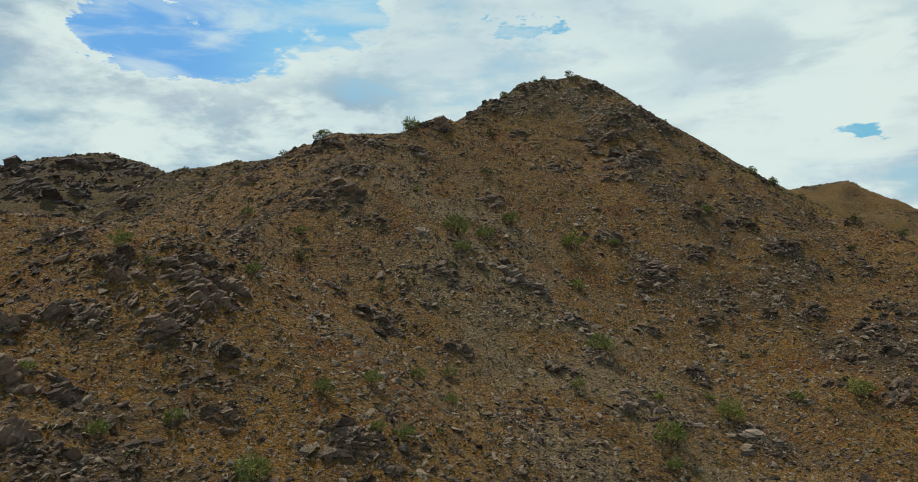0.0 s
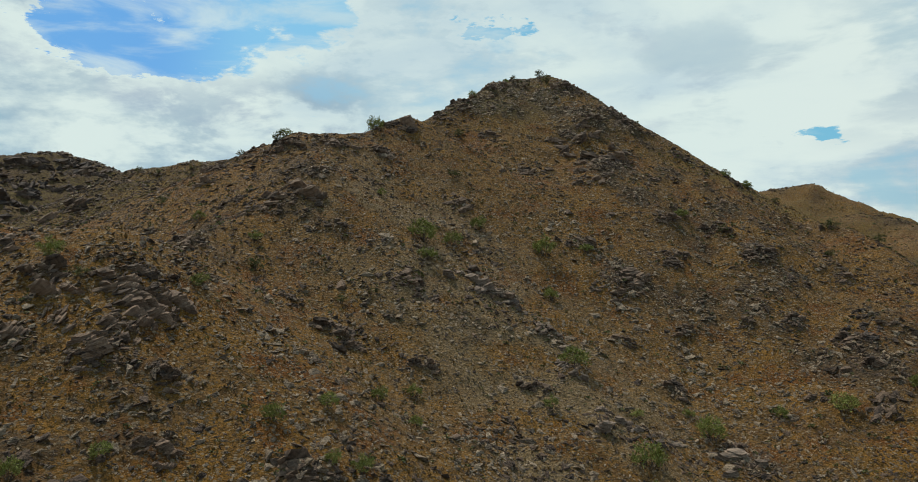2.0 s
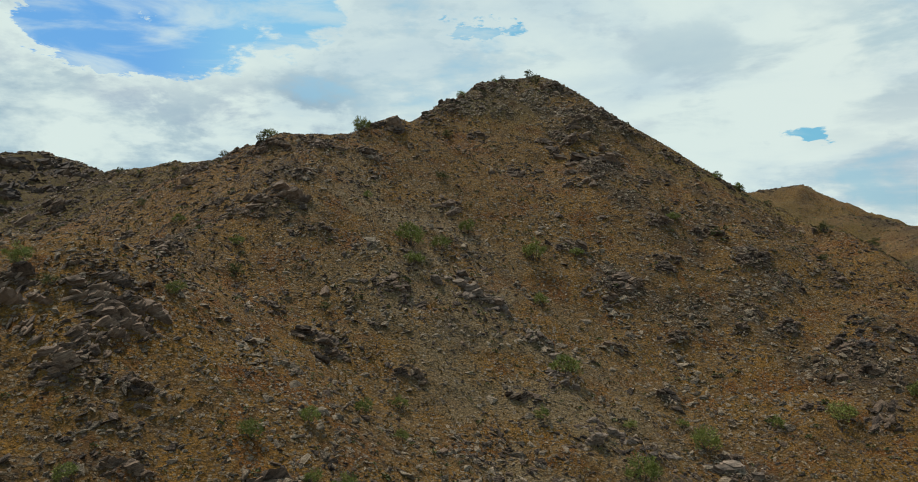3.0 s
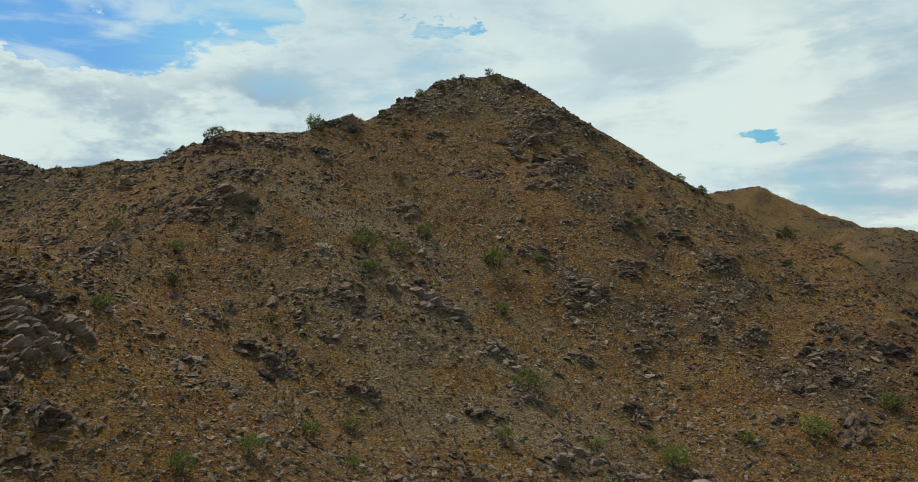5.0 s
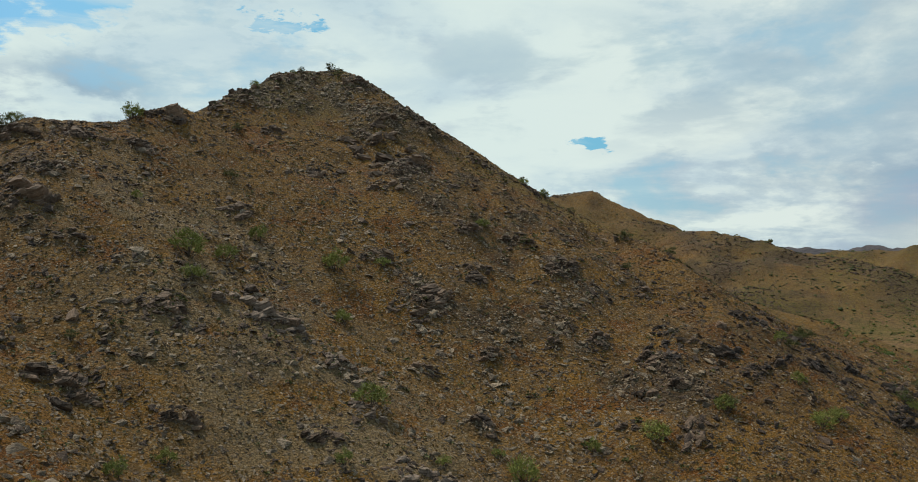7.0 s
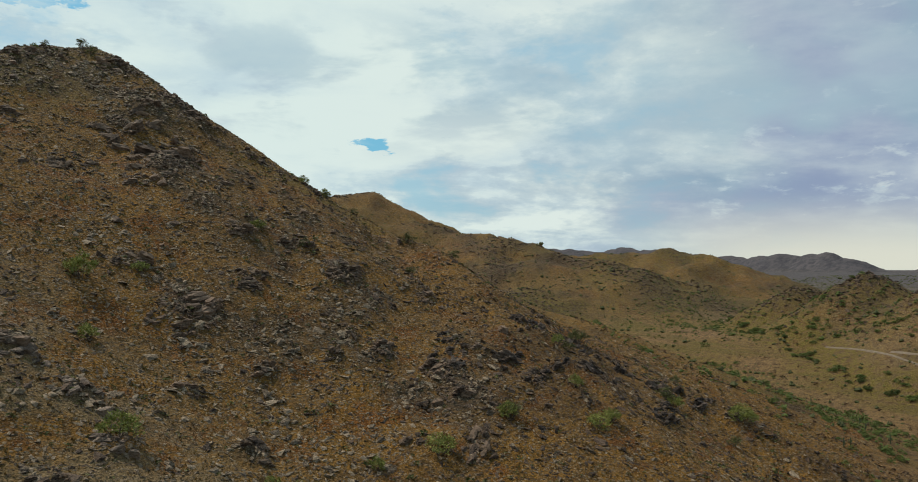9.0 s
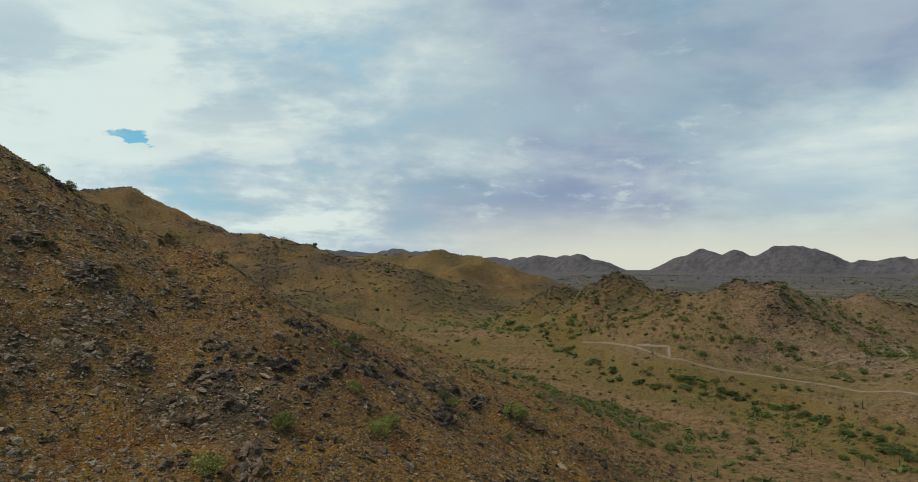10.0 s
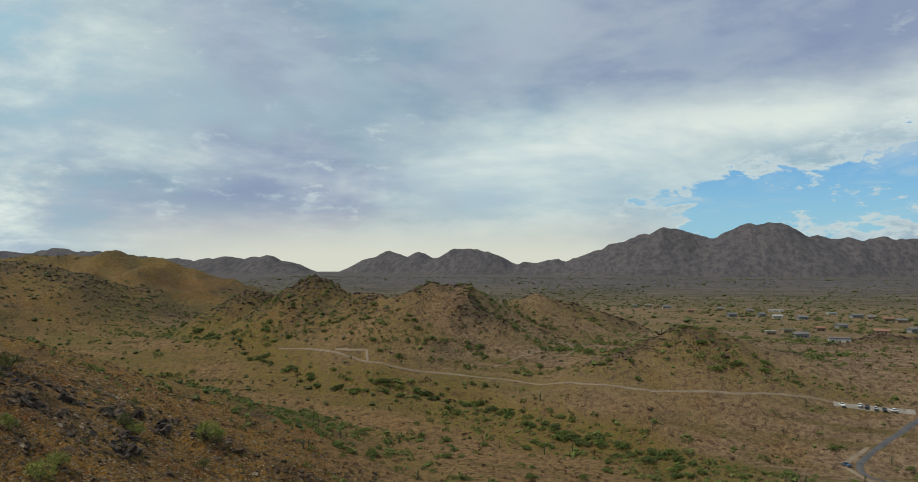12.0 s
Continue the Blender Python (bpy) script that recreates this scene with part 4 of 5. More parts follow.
for ledges, kit, label, many in (
        (SUMMIT_LEDGES, CREST_KIT, "dark broken ledge of bedded rock near the ridge", 16),
        (WEST_FACE_LEDGES, GREY_KIT, "brown ledge of folded rock beds below the ridge", 13),
        (EAST_FACE_LEDGES, GREY_KIT, "low dark ledge of broken rock on the slope", 12),
        (CREST_LEDGES, CREST_KIT, "small dark crag on the crest of the ridge", 9),
        (WEST_LEDGES, DARK_KIT, "large dark grey crag on the far western ridge", 22),
        (FACE_LEDGES, GREY_KIT, "grey-brown ledge of tilted rock slabs on the slope", 16),
        (LEFT_LEDGES, GREY_KIT, "large dark outcrop of tilted bedded slabs", 20),
        (SPUR_LEDGES, DARK_KIT, "blackish outcrop of jagged rock on the spur", 24),
        (PALE_LEDGES, PALE_KIT, "pale pinkish rib of bare rock slabs", 18)):
    for lx, ly, width in ledges:
        outcrop(lx, ly, width * (0.8 if ledges is SUMMIT_LEDGES else 1.0), kit, label, many)


# ---- shrubs ----
def tube(bm, path, radii, sides=5, foot=None):
    """A tapered stem along a path of points; foot: a ring that it grows from."""
    rings = [foot] if foot else []
    for i, (p, r) in enumerate(zip(path, radii)):
        if foot and i == 0:
            continue
        ahead = (Vector(path[min(i + 1, len(path) - 1)]) - Vector(path[max(i - 1, 0)])).normalized()
        q = ahead.to_track_quat("Z", "Y")
        rings.append([bm.verts.new(Vector(p) + q @ Vector((r * math.cos(a), r * math.sin(a), 0))) for a in (6.2832 * k / sides for k in range(sides))])
    for a, b in zip(rings, rings[1:]):
        for k in range(sides):
            bm.faces.new((a[k], a[(k + 1) % sides], b[(k + 1) % sides], b[k]))
    bm.faces.new(rings[-1])
    return rings[0]


def shrub_meshes(seed, clumps, leaves, leaf, mat, spread=1.0, wide=0.26):
    """Stems and a ragged crown, about one metre wide and 0.8 high; leaves are small folded blades in clumps."""
    r = random.Random(seed)
    wood, crown = bmesh.new(), bmesh.new()
    foot = None
    for k in range(clumps):
        a, out, h = r.uniform(0, 6.28), spread * 0.42 * math.sqrt(r.random()), r.uniform(0.22, 0.66)
        tip = Vector((out * math.cos(a), out * math.sin(a), h * (1.12 - 0.8 * out)))
        if k < 9:
            knee = tip * 0.5 + Vector((r.uniform(-0.05, 0.05), r.uniform(-0.05, 0.05), -0.04))
            foot = tube(wood, [(0.0, 0.0, -0.12), knee, tip], (0.03, 0.013, 0.004), foot=foot)
        size = r.uniform(0.09, 0.2)
        for _ in range(leaves):
            v = Vector([r.gauss(0, 1) for _ in range(3)]).normalized() * size * r.random() ** 0.45
            v.z *= 0.75
            c = tip + v
            d = (v + Vector((r.uniform(-0.1, 0.1), r.uniform(-0.1, 0.1), 0.08))).normalized()
            side = d.cross(Vector([r.gauss(0, 1) for _ in range(3)])).normalized()
            s = leaf * r.uniform(0.6, 1.5)
            crown.faces.new([crown.verts.new(c + d * s * u + side * s * w) for u, w in ((-1.0, 0), (0.1, -wide), (1.3, 0), (0.1, wide))])
    return mesh_of("stem", wood, BARK, True), mesh_of("crown", crown, mat)


SHRUBS = {"palo_verde": [shrub_meshes(300 + k, 32, 36, 0.04, GREEN_LEAF) for k in range(4)],
          "creosote_bush": [shrub_meshes(320 + k, 24, 28, 0.042, OLIVE_LEAF, 0.95) for k in range(4)],
          "mesquite": [shrub_meshes(340 + k, 30, 30, 0.038, DARK_LEAF, 1.1) for k in range(3)]}
SHRUB_LABEL = {"palo_verde": "bright green feathery palo verde shrub on stony ground", "creosote_bush": "dull olive creosote bush growing among stones", "mesquite": "dense dark green mesquite thicket beside a dry wash"}
SHRUB_GROUP = {"palo_verde": "palo verde shrubs", "creosote_bush": "creosote bushes", "mesquite": "mesquites along the wash"}


def shrub(kind, x, y, width, tall=1.15):
    """One shrub with its stems and its crown."""
    variant = dice.randrange(len(SHRUBS[kind]))
    m = pose(x, y, height_at(x, y) - 0.05 * width, dice.uniform(-6, 6), dice.uniform(-6, 6), dice.uniform(0, 360))
    root = new(kind)
    root.matrix_world = m @ Matrix.Diagonal((width * 1.2, width * 1.1 * dice.uniform(0.85, 1.1), width * tall * dice.uniform(0.9, 1.1), 1))
    stems, crown = SHRUBS[kind][variant]
    part("stem", stems, root)
    part("crown", crown, root)
    return tagged(root, SHRUB_LABEL[kind], "shrub", SHRUB_GROUP[kind])


FACE_SHRUBS = [(-99, 223, 7), (-62, 231, 5), (-1, 322, 11), (11, 331, 8), (1, 307, 7), (24, 355, 8), (52, 348, 10), (72, 355, 5.5), (50, 271, 10), (-34, 192, 5), (-12, 228, 5.5), (-3, 239, 4.5),
               (-23, 203, 4.6), (90, 253, 9), (62, 227, 9), (134, 257, 8), (-75, 159, 5), (-19, 182, 4.2), (-13, 183, 4.6), (-43, 158, 8), (-63, 170, 4.2), (-97, 172, 4.2), (38, 244, 4.4), (61, 217, 5),
               (86, 263, 4), (115, 260, 5), (66, 252, 4), (-2, 221, 3.6), (273, 254, 9), (163, 262, 6), (189, 248, 7), (50, 319, 6)]
UPPER_SHRUBS = [(-91, 328, 5), (-58, 280, 6), (188, 363, 5), (-62, 298, 5), (14, 390, 6), (19, 465, 6), (-79, 447, 7), (-31, 462, 8), (79, 547, 7), (186, 452, 6), (178, 464, 5), (-121, 371, 5), (-19, 349, 4),
                (-28, 274, 3.6), (-88, 217, 4), (125, 385, 6), (141, 373, 5), (-98, 452, 5), (30, 512, 5), (60, 540, 5), (205, 455, 5), (-10, 464, 5)]
CREST_SHRUBS = [(-79, 428, 8), (-101, 436, 5), (-26, 412, 9), (83, 539, 7), (-182, 508, 5), (176, 456, 5), (186, 449, 5), (-143, 489, 4), (54, 533, 4), (-165, 493, 4)]
SPUR_SHRUBS = [(240, 311, 8), (247, 266, 6), (235, 309, 6), (165, 262, 6), (196, 249, 5.5), (222, 298, 5.5), (209, 400, 8), (217, 299, 5), (246, 269, 6), (218, 374, 6), (196, 266, 5.5), (270, 285, 5), (255, 245, 5), (290, 262, 5)]
for k, (bx, by, width) in enumerate(FACE_SHRUBS):
    shrub("palo_verde", bx, by, width)
for k, (bx, by, width) in enumerate(UPPER_SHRUBS + CREST_SHRUBS + SPUR_SHRUBS):
    shrub("creosote_bush" if k % 3 else "palo_verde", bx, by, width)

# ---- tufts of dry grass and low scrub between the stones ----
def tuft_shape(r, blades, spread, wide):
    """A few blades that fan out from one root, as triangles."""
    verts, faces = [], []
    for _ in range(blades):
        a, lean, h = r.uniform(0, 6.28), r.uniform(0.15, spread), r.uniform(0.6, 1.0)
        c, s = math.cos(a), math.sin(a)
        faces.append((len(verts), len(verts) + 1, len(verts) + 2))
        verts += [(c * 0.1 - s * wide, s * 0.1 + c * wide, -0.1), (c * 0.1 + s * wide, s * 0.1 - c * wide, -0.1), (c * lean, s * lean, h)]
    return np.array(verts, np.float32), np.array(faces, np.int64)


def clump_shape(r, leaves, size):
    """A small ragged dome of leaf blades, one metre wide."""
    verts, faces = [], []
    for _ in range(leaves):
        v = Vector([r.gauss(0, 1) for _ in range(3)]).normalized() * r.uniform(0.6, 1.0)
        c = Vector((0.5 * v.x, 0.5 * v.y, 0.5 * abs(v.z) + r.uniform(-0.06, 0.08)))
        d = Vector([r.gauss(0, 1) for _ in range(3)]).normalized()
        side = d.cross(Vector([r.gauss(0, 1) for _ in range(3)])).normalized()
        faces.append((len(verts), len(verts) + 1, len(verts) + 2))
        verts += [tuple(c - d * size), tuple(c + d * size * 0.6 - side * size * 0.7), tuple(c + d * size * 0.6 + side * size * 0.7)]
    return np.array(verts, np.float32), np.array(faces, np.int64)


def lump_shape(r, lumps=4):
    """A far bush: overlapping lumps of leaf, each uneven, one metre wide."""
    verts, faces = [], []
    for k in range(lumps):
        a, out = 6.28 * k / lumps + r.uniform(-0.5, 0.5), r.uniform(0.1, 0.28)
        c, size = (out * math.cos(a), out * math.sin(a), r.uniform(0.12, 0.28)), r.uniform(0.2, 0.32)
        base = len(verts)
        for d in ((1, 0, 0), (0, 1, 0), (-1, 0, 0), (0, -1, 0), (0, 0, 1), (0, 0, -1)):
            verts.append(tuple(p + q * size * r.uniform(0.75, 1.25) + r.uniform(-0.05, 0.05) for p, q in zip(c, d)))
        faces += [(base + i, base + (i + 1) % 4, base + 4) for i in range(4)] + [(base + (i + 1) % 4, base + i, base + 5) for i in range(4)]
    return np.array(verts, np.float32), np.array(faces, np.int64)


LUMPS = [lump_shape(dice) for _ in range(8)]
FAR_LUMPS = [lump_shape(dice, 2) for _ in range(8)]
TUFTS = [tuft_shape(dice, 6, 0.8, 0.15) for _ in range(6)]
CLUMPS = [clump_shape(dice, 95, 0.085) for _ in range(6)]
SMALL_CLUMPS = [clump_shape(dice, 13, 0.2) for _ in range(6)]
UPRIGHT = np.array((0.0, 0.0, 1.0))


def strew(name, shapes, mat, x, y, size, label, category, sink=0.0, lean=0.12):
    me = scattered(name, shapes, mat, on_ground(x, y, sink), UPRIGHT + rng.normal(0, lean, (len(x), 3)), rng.uniform(0, 6.28, len(x)), np.stack([size, size, size * rng.uniform(0.7, 1.1, len(x))], 1), rng)
    return tagged(new(name, me), label, category, kind="stuff")


x, y = hill_face(rng, 26000, lambda x, y: np.clip(0.75 - 0.6 * rockiness(x, y) + 0.6 * fractal(x, y, 25, 3, 19), 0.05, 1))
strew("dry_grass", TUFTS, STRAW, x, y, rng.uniform(0.45, 1.1, len(x)), "tufts of golden dry grass between the stones", "grass")
x, y = hill_face(rng, 5000, lambda x, y: np.clip(0.5 + 0.7 * fractal(x, y, 30, 3, 29), 0.1, 1))
strew("low_scrub", SMALL_CLUMPS, OLIVE_LEAF, x, y, rng.lognormal(0.25, 0.35, len(x)), "small dull brown-green scrub on the slope", "scrub")
x, y = hill_face(rng, 1500, lambda x, y: np.clip(0.4 + 0.7 * fractal(x, y, 30, 3, 33), 0.1, 1))
strew("brittle_scrub", SMALL_CLUMPS, BARK, x, y, rng.lognormal(0.2, 0.3, len(x)), "dead brown twiggy scrub on the slope", "scrub")


TWIG = leaf_material("dead_twigs", (0.040, 0.022, 0.012), (0.100, 0.060, 0.034))


# ---- the plain and the hills behind ----
def open_ground(count, x0, x1, y0, y1, keep):
    xs, ys = [], []
    while sum(map(len, xs)) < count:
        x, y = rng.uniform(x0, x1, 8000), rng.uniform(y0, y1, 8000)
        good = rng.uniform(0, 1, 8000) < keep(x, y)
        xs.append(x[good])
        ys.append(y[good])
    return np.concatenate(xs)[:count], np.concatenate(ys)[:count]


TRACKS = [TRAIL, ROAD]


def on_plain(x, y):
    """Chance of growth: more in patches, none on tracks or on the near hill."""
    off = np.minimum(near_line(x, y, TRACKS[0]), near_line(x, y, TRACKS[1]))
    near_hill = (x < 300) & (relief(x, y, False) > plain(x, y) + 6)
    return np.clip(0.30 + 0.5 * fractal(x, y, 70, 3, 35) - 2.0 * drainage(x, y), 0.07, 1) * (off > 8) * (~near_hill)


# low scrub everywhere, thinner with distance
x, y = open_ground(4500, 250, 800, -160, 600, on_plain)
strew("plain_scrub", LUMPS, PLAIN_LEAF, x, y, rng.lognormal(0.45, 0.4, len(x)), "low dull scrub dotted over the gravel plain", "scrub")
x, y = open_ground(6000, 290, 660, -150, 420, lambda x, y: (on_plain(x, y) > 0) * 1.0)
strew("twiggy_scrub", SMALL_CLUMPS, TWIG, x, y, rng.lognormal(0.3, 0.4, len(x)), "small dead brown twiggy bushes dotted over the plain", "scrub")
x, y = open_ground(4000, 250, 620, -100, 520, on_plain)
strew("plain_grass", TUFTS, STRAW, x, y, rng.uniform(0.5, 1.1, len(x)), "pale yellow grass tufts on the plain", "grass")
x, y = open_ground(4000, 560, 1500, -420, 1250, lambda x, y: on_plain(x, y) * np.clip(1.4 - np.hypot(x, y) / 1600, 0.15, 1))
strew("distant_shrubs", LUMPS, FAR_LEAF, x, y, rng.lognormal(0.85, 0.35, len(x)), "dark green shrubs dotted over the distant hills", "shrubs", 0.2, 0.05)
x, y = open_ground(7000, 900, 2700, -1100, 1500, lambda x, y: np.clip(0.5 + 0.9 * fractal(x, y, 240, 3, 37), 0.05, 1))
strew("far_scrubland", FAR_LUMPS, FAR_LEAF, x, y, rng.lognormal(1.75, 0.35, len(x)), "dense dark scrub on the flats before the mountains", "scrub", 0.3, 0.05)
x, y = open_ground(2600, 480, 900, 470, 1060, lambda x, y: np.clip(0.45 + 0.8 * fractal(x, y, 60, 3, 89), 0.08, 1) * (relief(x, y, False) > plain(x, y) + 4))
strew("hillside_shrubs", FAR_LUMPS, FAR_LEAF, x, y, rng.lognormal(0.75, 0.35, len(x)), "small dark shrubs dotted over the tan hills behind", "shrubs", 0.1, 0.05)
x, y = open_ground(2000, 310, 720, -170, 560, on_plain)
strew("plain_shrubs", CLUMPS, PLAIN_LEAF, x, y, rng.lognormal(1.2, 0.35, len(x)), "green shrubs in bands along the runnels of the plain", "shrubs", 0.1, 0.05)

x, y = open_ground(1500, 285, 720, 260, 800, lambda x, y: np.clip(0.4 + 0.8 * fractal(x, y, 50, 3, 75), 0.05, 1) * ((x > 330) | (relief(x, y, False) < plain(x, y) + 8)))
strew("valley_shrubs", LUMPS, FAR_LEAF, x, y, rng.lognormal(0.80, 0.4, len(x)), "olive shrubs filling the valley behind the spur", "shrubs", 0.1, 0.05)

# shrubs of the plain, one by one
def rounded_shrub(seed, lumps, leaves, mat):
    """A low rounded bush: short stems under a dome of overlapping lumps of leaf."""
    r = random.Random(seed)
    wood, crown = bmesh.new(), bmesh.new()
    foot = None
    for k in range(lumps):
        a, out = 6.28 * k / lumps + r.uniform(-0.4, 0.4), r.uniform(0.12, 0.34) if k else 0.0
        tip = Vector((out * math.cos(a), out * math.sin(a), r.uniform(0.26, 0.42) * (1.15 - out)))
        foot = tube(wood, [(0.0, 0.0, -0.12), tip * 0.5, tip], (0.03, 0.014, 0.005), foot=foot)
        size = r.uniform(0.17, 0.27)
        for _ in range(leaves):
            v = Vector([r.gauss(0, 1) for _ in range(3)]).normalized()
            c = tip + Vector((v.x, v.y, v.z * 0.85)) * size * r.uniform(0.7, 1.05)
            if c.z < 0.02:
                c.z = r.uniform(0.0, 0.12)
            d = (v + Vector([r.gauss(0, 0.7) for _ in range(3)])).normalized()
            side = d.cross(Vector([r.gauss(0, 1) for _ in range(3)])).normalized()
            s = r.uniform(0.03, 0.055)
            crown.faces.new([crown.verts.new(c + d * s * u + side * s * w) for u, w in ((-1.0, -0.3), (1.1, -0.35), (0.4, 0.8))])
    return mesh_of("stem", wood, BARK, True), mesh_of("crown", crown, mat)


PLAIN_SHRUBS = {"palo_verde": [rounded_shrub(400 + k, 7, 95, PLAIN_LEAF) for k in range(5)],
                "creosote_bush": [rounded_shrub(420 + k, 5, 105, PLAIN_LEAF) for k in range(5)]}
PLAIN_SHRUBS["mesquite"] = [rounded_shrub(430 + k, 7, 95, DARK_LEAF) for k in range(3)]
SHRUBS.update(PLAIN_SHRUBS)
x, y = open_ground(300, 330, 620, -80, 400, lambda x, y: on_plain(x, y) * (near_line(x, y, WASH) > 9))
for k in range(len(x)):
    shrub("palo_verde" if k % 5 < 2 else "creosote_bush", float(x[k]), float(y[k]), dice.uniform(2.8, 6.0), 0.85)
for (xa, ya), (xb, yb) in zip(WASH[1:], WASH[2:]):
    for k in range(8):
        s = dice.random()
        shrub("mesquite" if dice.random() < 0.6 else "palo_verde", xa + s * (xb - xa) + dice.gauss(0, 3.5), ya + s * (yb - ya) + dice.gauss(0, 3.5), dice.uniform(3.5, 7.5), 0.75)


SHRUBS["garden_tree"] = [rounded_shrub(440 + k, 6, 40, DARK_LEAF) for k in range(3)]
SHRUB_LABEL["garden_tree"], SHRUB_GROUP["garden_tree"] = "round dark green tree beside a house", "trees among the houses"


# ---- saguaros ----
def saguaro_meshes(seed):
    """A fluted column and none to three upturned arms, one metre high."""
    r = random.Random(seed)

    def column(path, radius):
        bm = bmesh.new()
        rings = []
        for i, p in enumerate(path):
            ahead = (Vector(path[min(i + 1, len(path) - 1)]) - Vector(path[max(i - 1, 0)])).normalized()
            q = ahead.to_track_quat("Z", "Y")
            taper = (0.75, 1.0, 1.0, 0.95, 0.8, 0.35)[min(5, int(6 * i / len(path)))]
            rings.append([bm.verts.new(Vector(p) + q @ Vector((radius * taper * (1.0 if k % 2 else 0.8) * math.cos(6.2832 * k / 14), radius * taper * (1.0 if k % 2 else 0.8) * math.sin(6.2832 * k / 14), 0))) for k in range(14)])
        for a, b in zip(rings, rings[1:]):
            for k in range(14):
                bm.faces.new((a[k], a[(k + 1) % 14], b[(k + 1) % 14], b[k]))
        bm.faces.new(rings[-1])
        return mesh_of("stem", bm, CACTUS, True)

    trunk = column([(0, 0, h) for h in (-0.05, 0.1, 0.35, 0.6, 0.82, 0.95, 1.0)], 0.055)
    arms = []
    for _ in range(seed % 4):
        a, h, top = r.uniform(0, 6.28), r.uniform(0.35, 0.55), r.uniform(0.65, 0.88)
        c, s = math.cos(a), math.sin(a)
        arms.append(column([(c * d, s * d, z) for d, z in ((0.03, h), (0.10, h + 0.01), (0.145, h + 0.06), (0.15, h + 0.14), (0.15, (h + top) / 2 + 0.05), (0.148, top), (0.145, top + 0.02))], 0.036))
    return trunk, arms


SAGUAROS = [saguaro_meshes(500 + k) for k in range(6)]
x, y = open_ground(48, 300, 580, -60, 330, lambda x, y: (near_line(x, y, TRACKS[0]) > 7) & (near_line(x, y, TRACKS[1]) > 9) & (near_line(x, y, WASH) > 8) & (relief(x, y, False) < plain(x, y) + 20))
for k in range(len(x)):
    trunk, arms = SAGUAROS[k % 6]
    tall = dice.uniform(2.8, 5.2)
    root = new("saguaro")
    root.matrix_world = pose(float(x[k]), float(y[k]), height_at(x[k], y[k]), 0, 0, dice.uniform(0, 360)) @ Matrix.Diagonal((tall * 1.15, tall * 1.15, tall, 1))
    part("trunk", trunk, root)
    for arm in arms:
        part("arm", arm, root)
    tagged(root, "tall fluted saguaro cactus with upturned arms" if arms else "single-stemmed fluted saguaro cactus on the plain", "cactus", "saguaros on the plain")


# ---- parked cars ----
PAINT = {"white": plain_material("white_paint", (0.62, 0.62, 0.62), (0.75, 0.75, 0.75), 4, 0.35, 0.5, 0),
         "black": plain_material("black_paint", (0.02, 0.02, 0.022), (0.04, 0.04, 0.043), 4, 0.3, 0.5, 0),
         "silver": plain_material("silver_paint", (0.30, 0.31, 0.32), (0.38, 0.39, 0.40), 4, 0.3, 0.5, 0),
         "blue": plain_material("blue_paint", (0.035, 0.07, 0.13), (0.05, 0.09, 0.16), 4, 0.3, 0.5, 0)}
DARK_GLASS = plain_material("dark_glass", (0.012, 0.014, 0.017), (0.02, 0.023, 0.027), 4, 0.08, 0.5, 0)
RUBBER = plain_material("rubber", (0.015, 0.015, 0.015), (0.03, 0.03, 0.03), 1, 0.8, 0.2, 0)
RIM = plain_material("wheel_rim", (0.3, 0.3, 0.31), (0.42, 0.42, 0.43), 1, 0.35, 0.5, 0)


def extruded(outline, half, mat, name, tuck=0.0):
    """A side view pushed out to both sides; tuck draws the upper points in."""
    bm = bmesh.new()
    top = max(z for _, z in outline)
    rows = [[bm.verts.new((px, s * (half - tuck * max(0, pz - 0.85) / max(0.1, top - 0.85)), pz)) for px, pz in outline] for s in (-1, 1)]
    count = len(outline)
    for k in range(count):
        bm.faces.new((rows[0][k], rows[0][(k + 1) % count], rows[1][(k + 1) % count], rows[1][k]))
    bm.faces.new(rows[0][::-1])
    bm.faces.new(rows[1])
    bmesh.ops.recalc_face_normals(bm, faces=bm.faces)
    bmesh.ops.bevel(bm, geom=list(bm.edges), offset=0.03, segments=1, affect="EDGES")
    return mesh_of(name, bm, mat)


def disc(radius, depth, mat, name):
    bm = bmesh.new()
    bmesh.ops.create_cone(bm, cap_ends=True, segments=16, radius1=radius, radius2=radius, depth=depth)
    bmesh.ops.rotate(bm, cent=(0, 0, 0), matrix=Matrix.Rotation(radians(90), 3, "X"), verts=bm.verts)
    return mesh_of(name, bm, mat)


TYRE, HUB = disc(0.36, 0.24, RUBBER, "tyre"), disc(0.22, 0.26, RIM, "rim")
LOWER = [(-2.3, 0.35), (2.25, 0.35), (2.35, 0.6), (2.25, 0.85), (1.2, 1.0), (-2.2, 1.02), (-2.35, 0.7)]
CABINS = {"car": [(1.15, 0.98), (0.45, 1.5), (-1.3, 1.52), (-1.95, 1.0)], "pickup": [(1.1, 0.98), (0.5, 1.62), (-0.55, 1.62), (-0.75, 1.0)]}


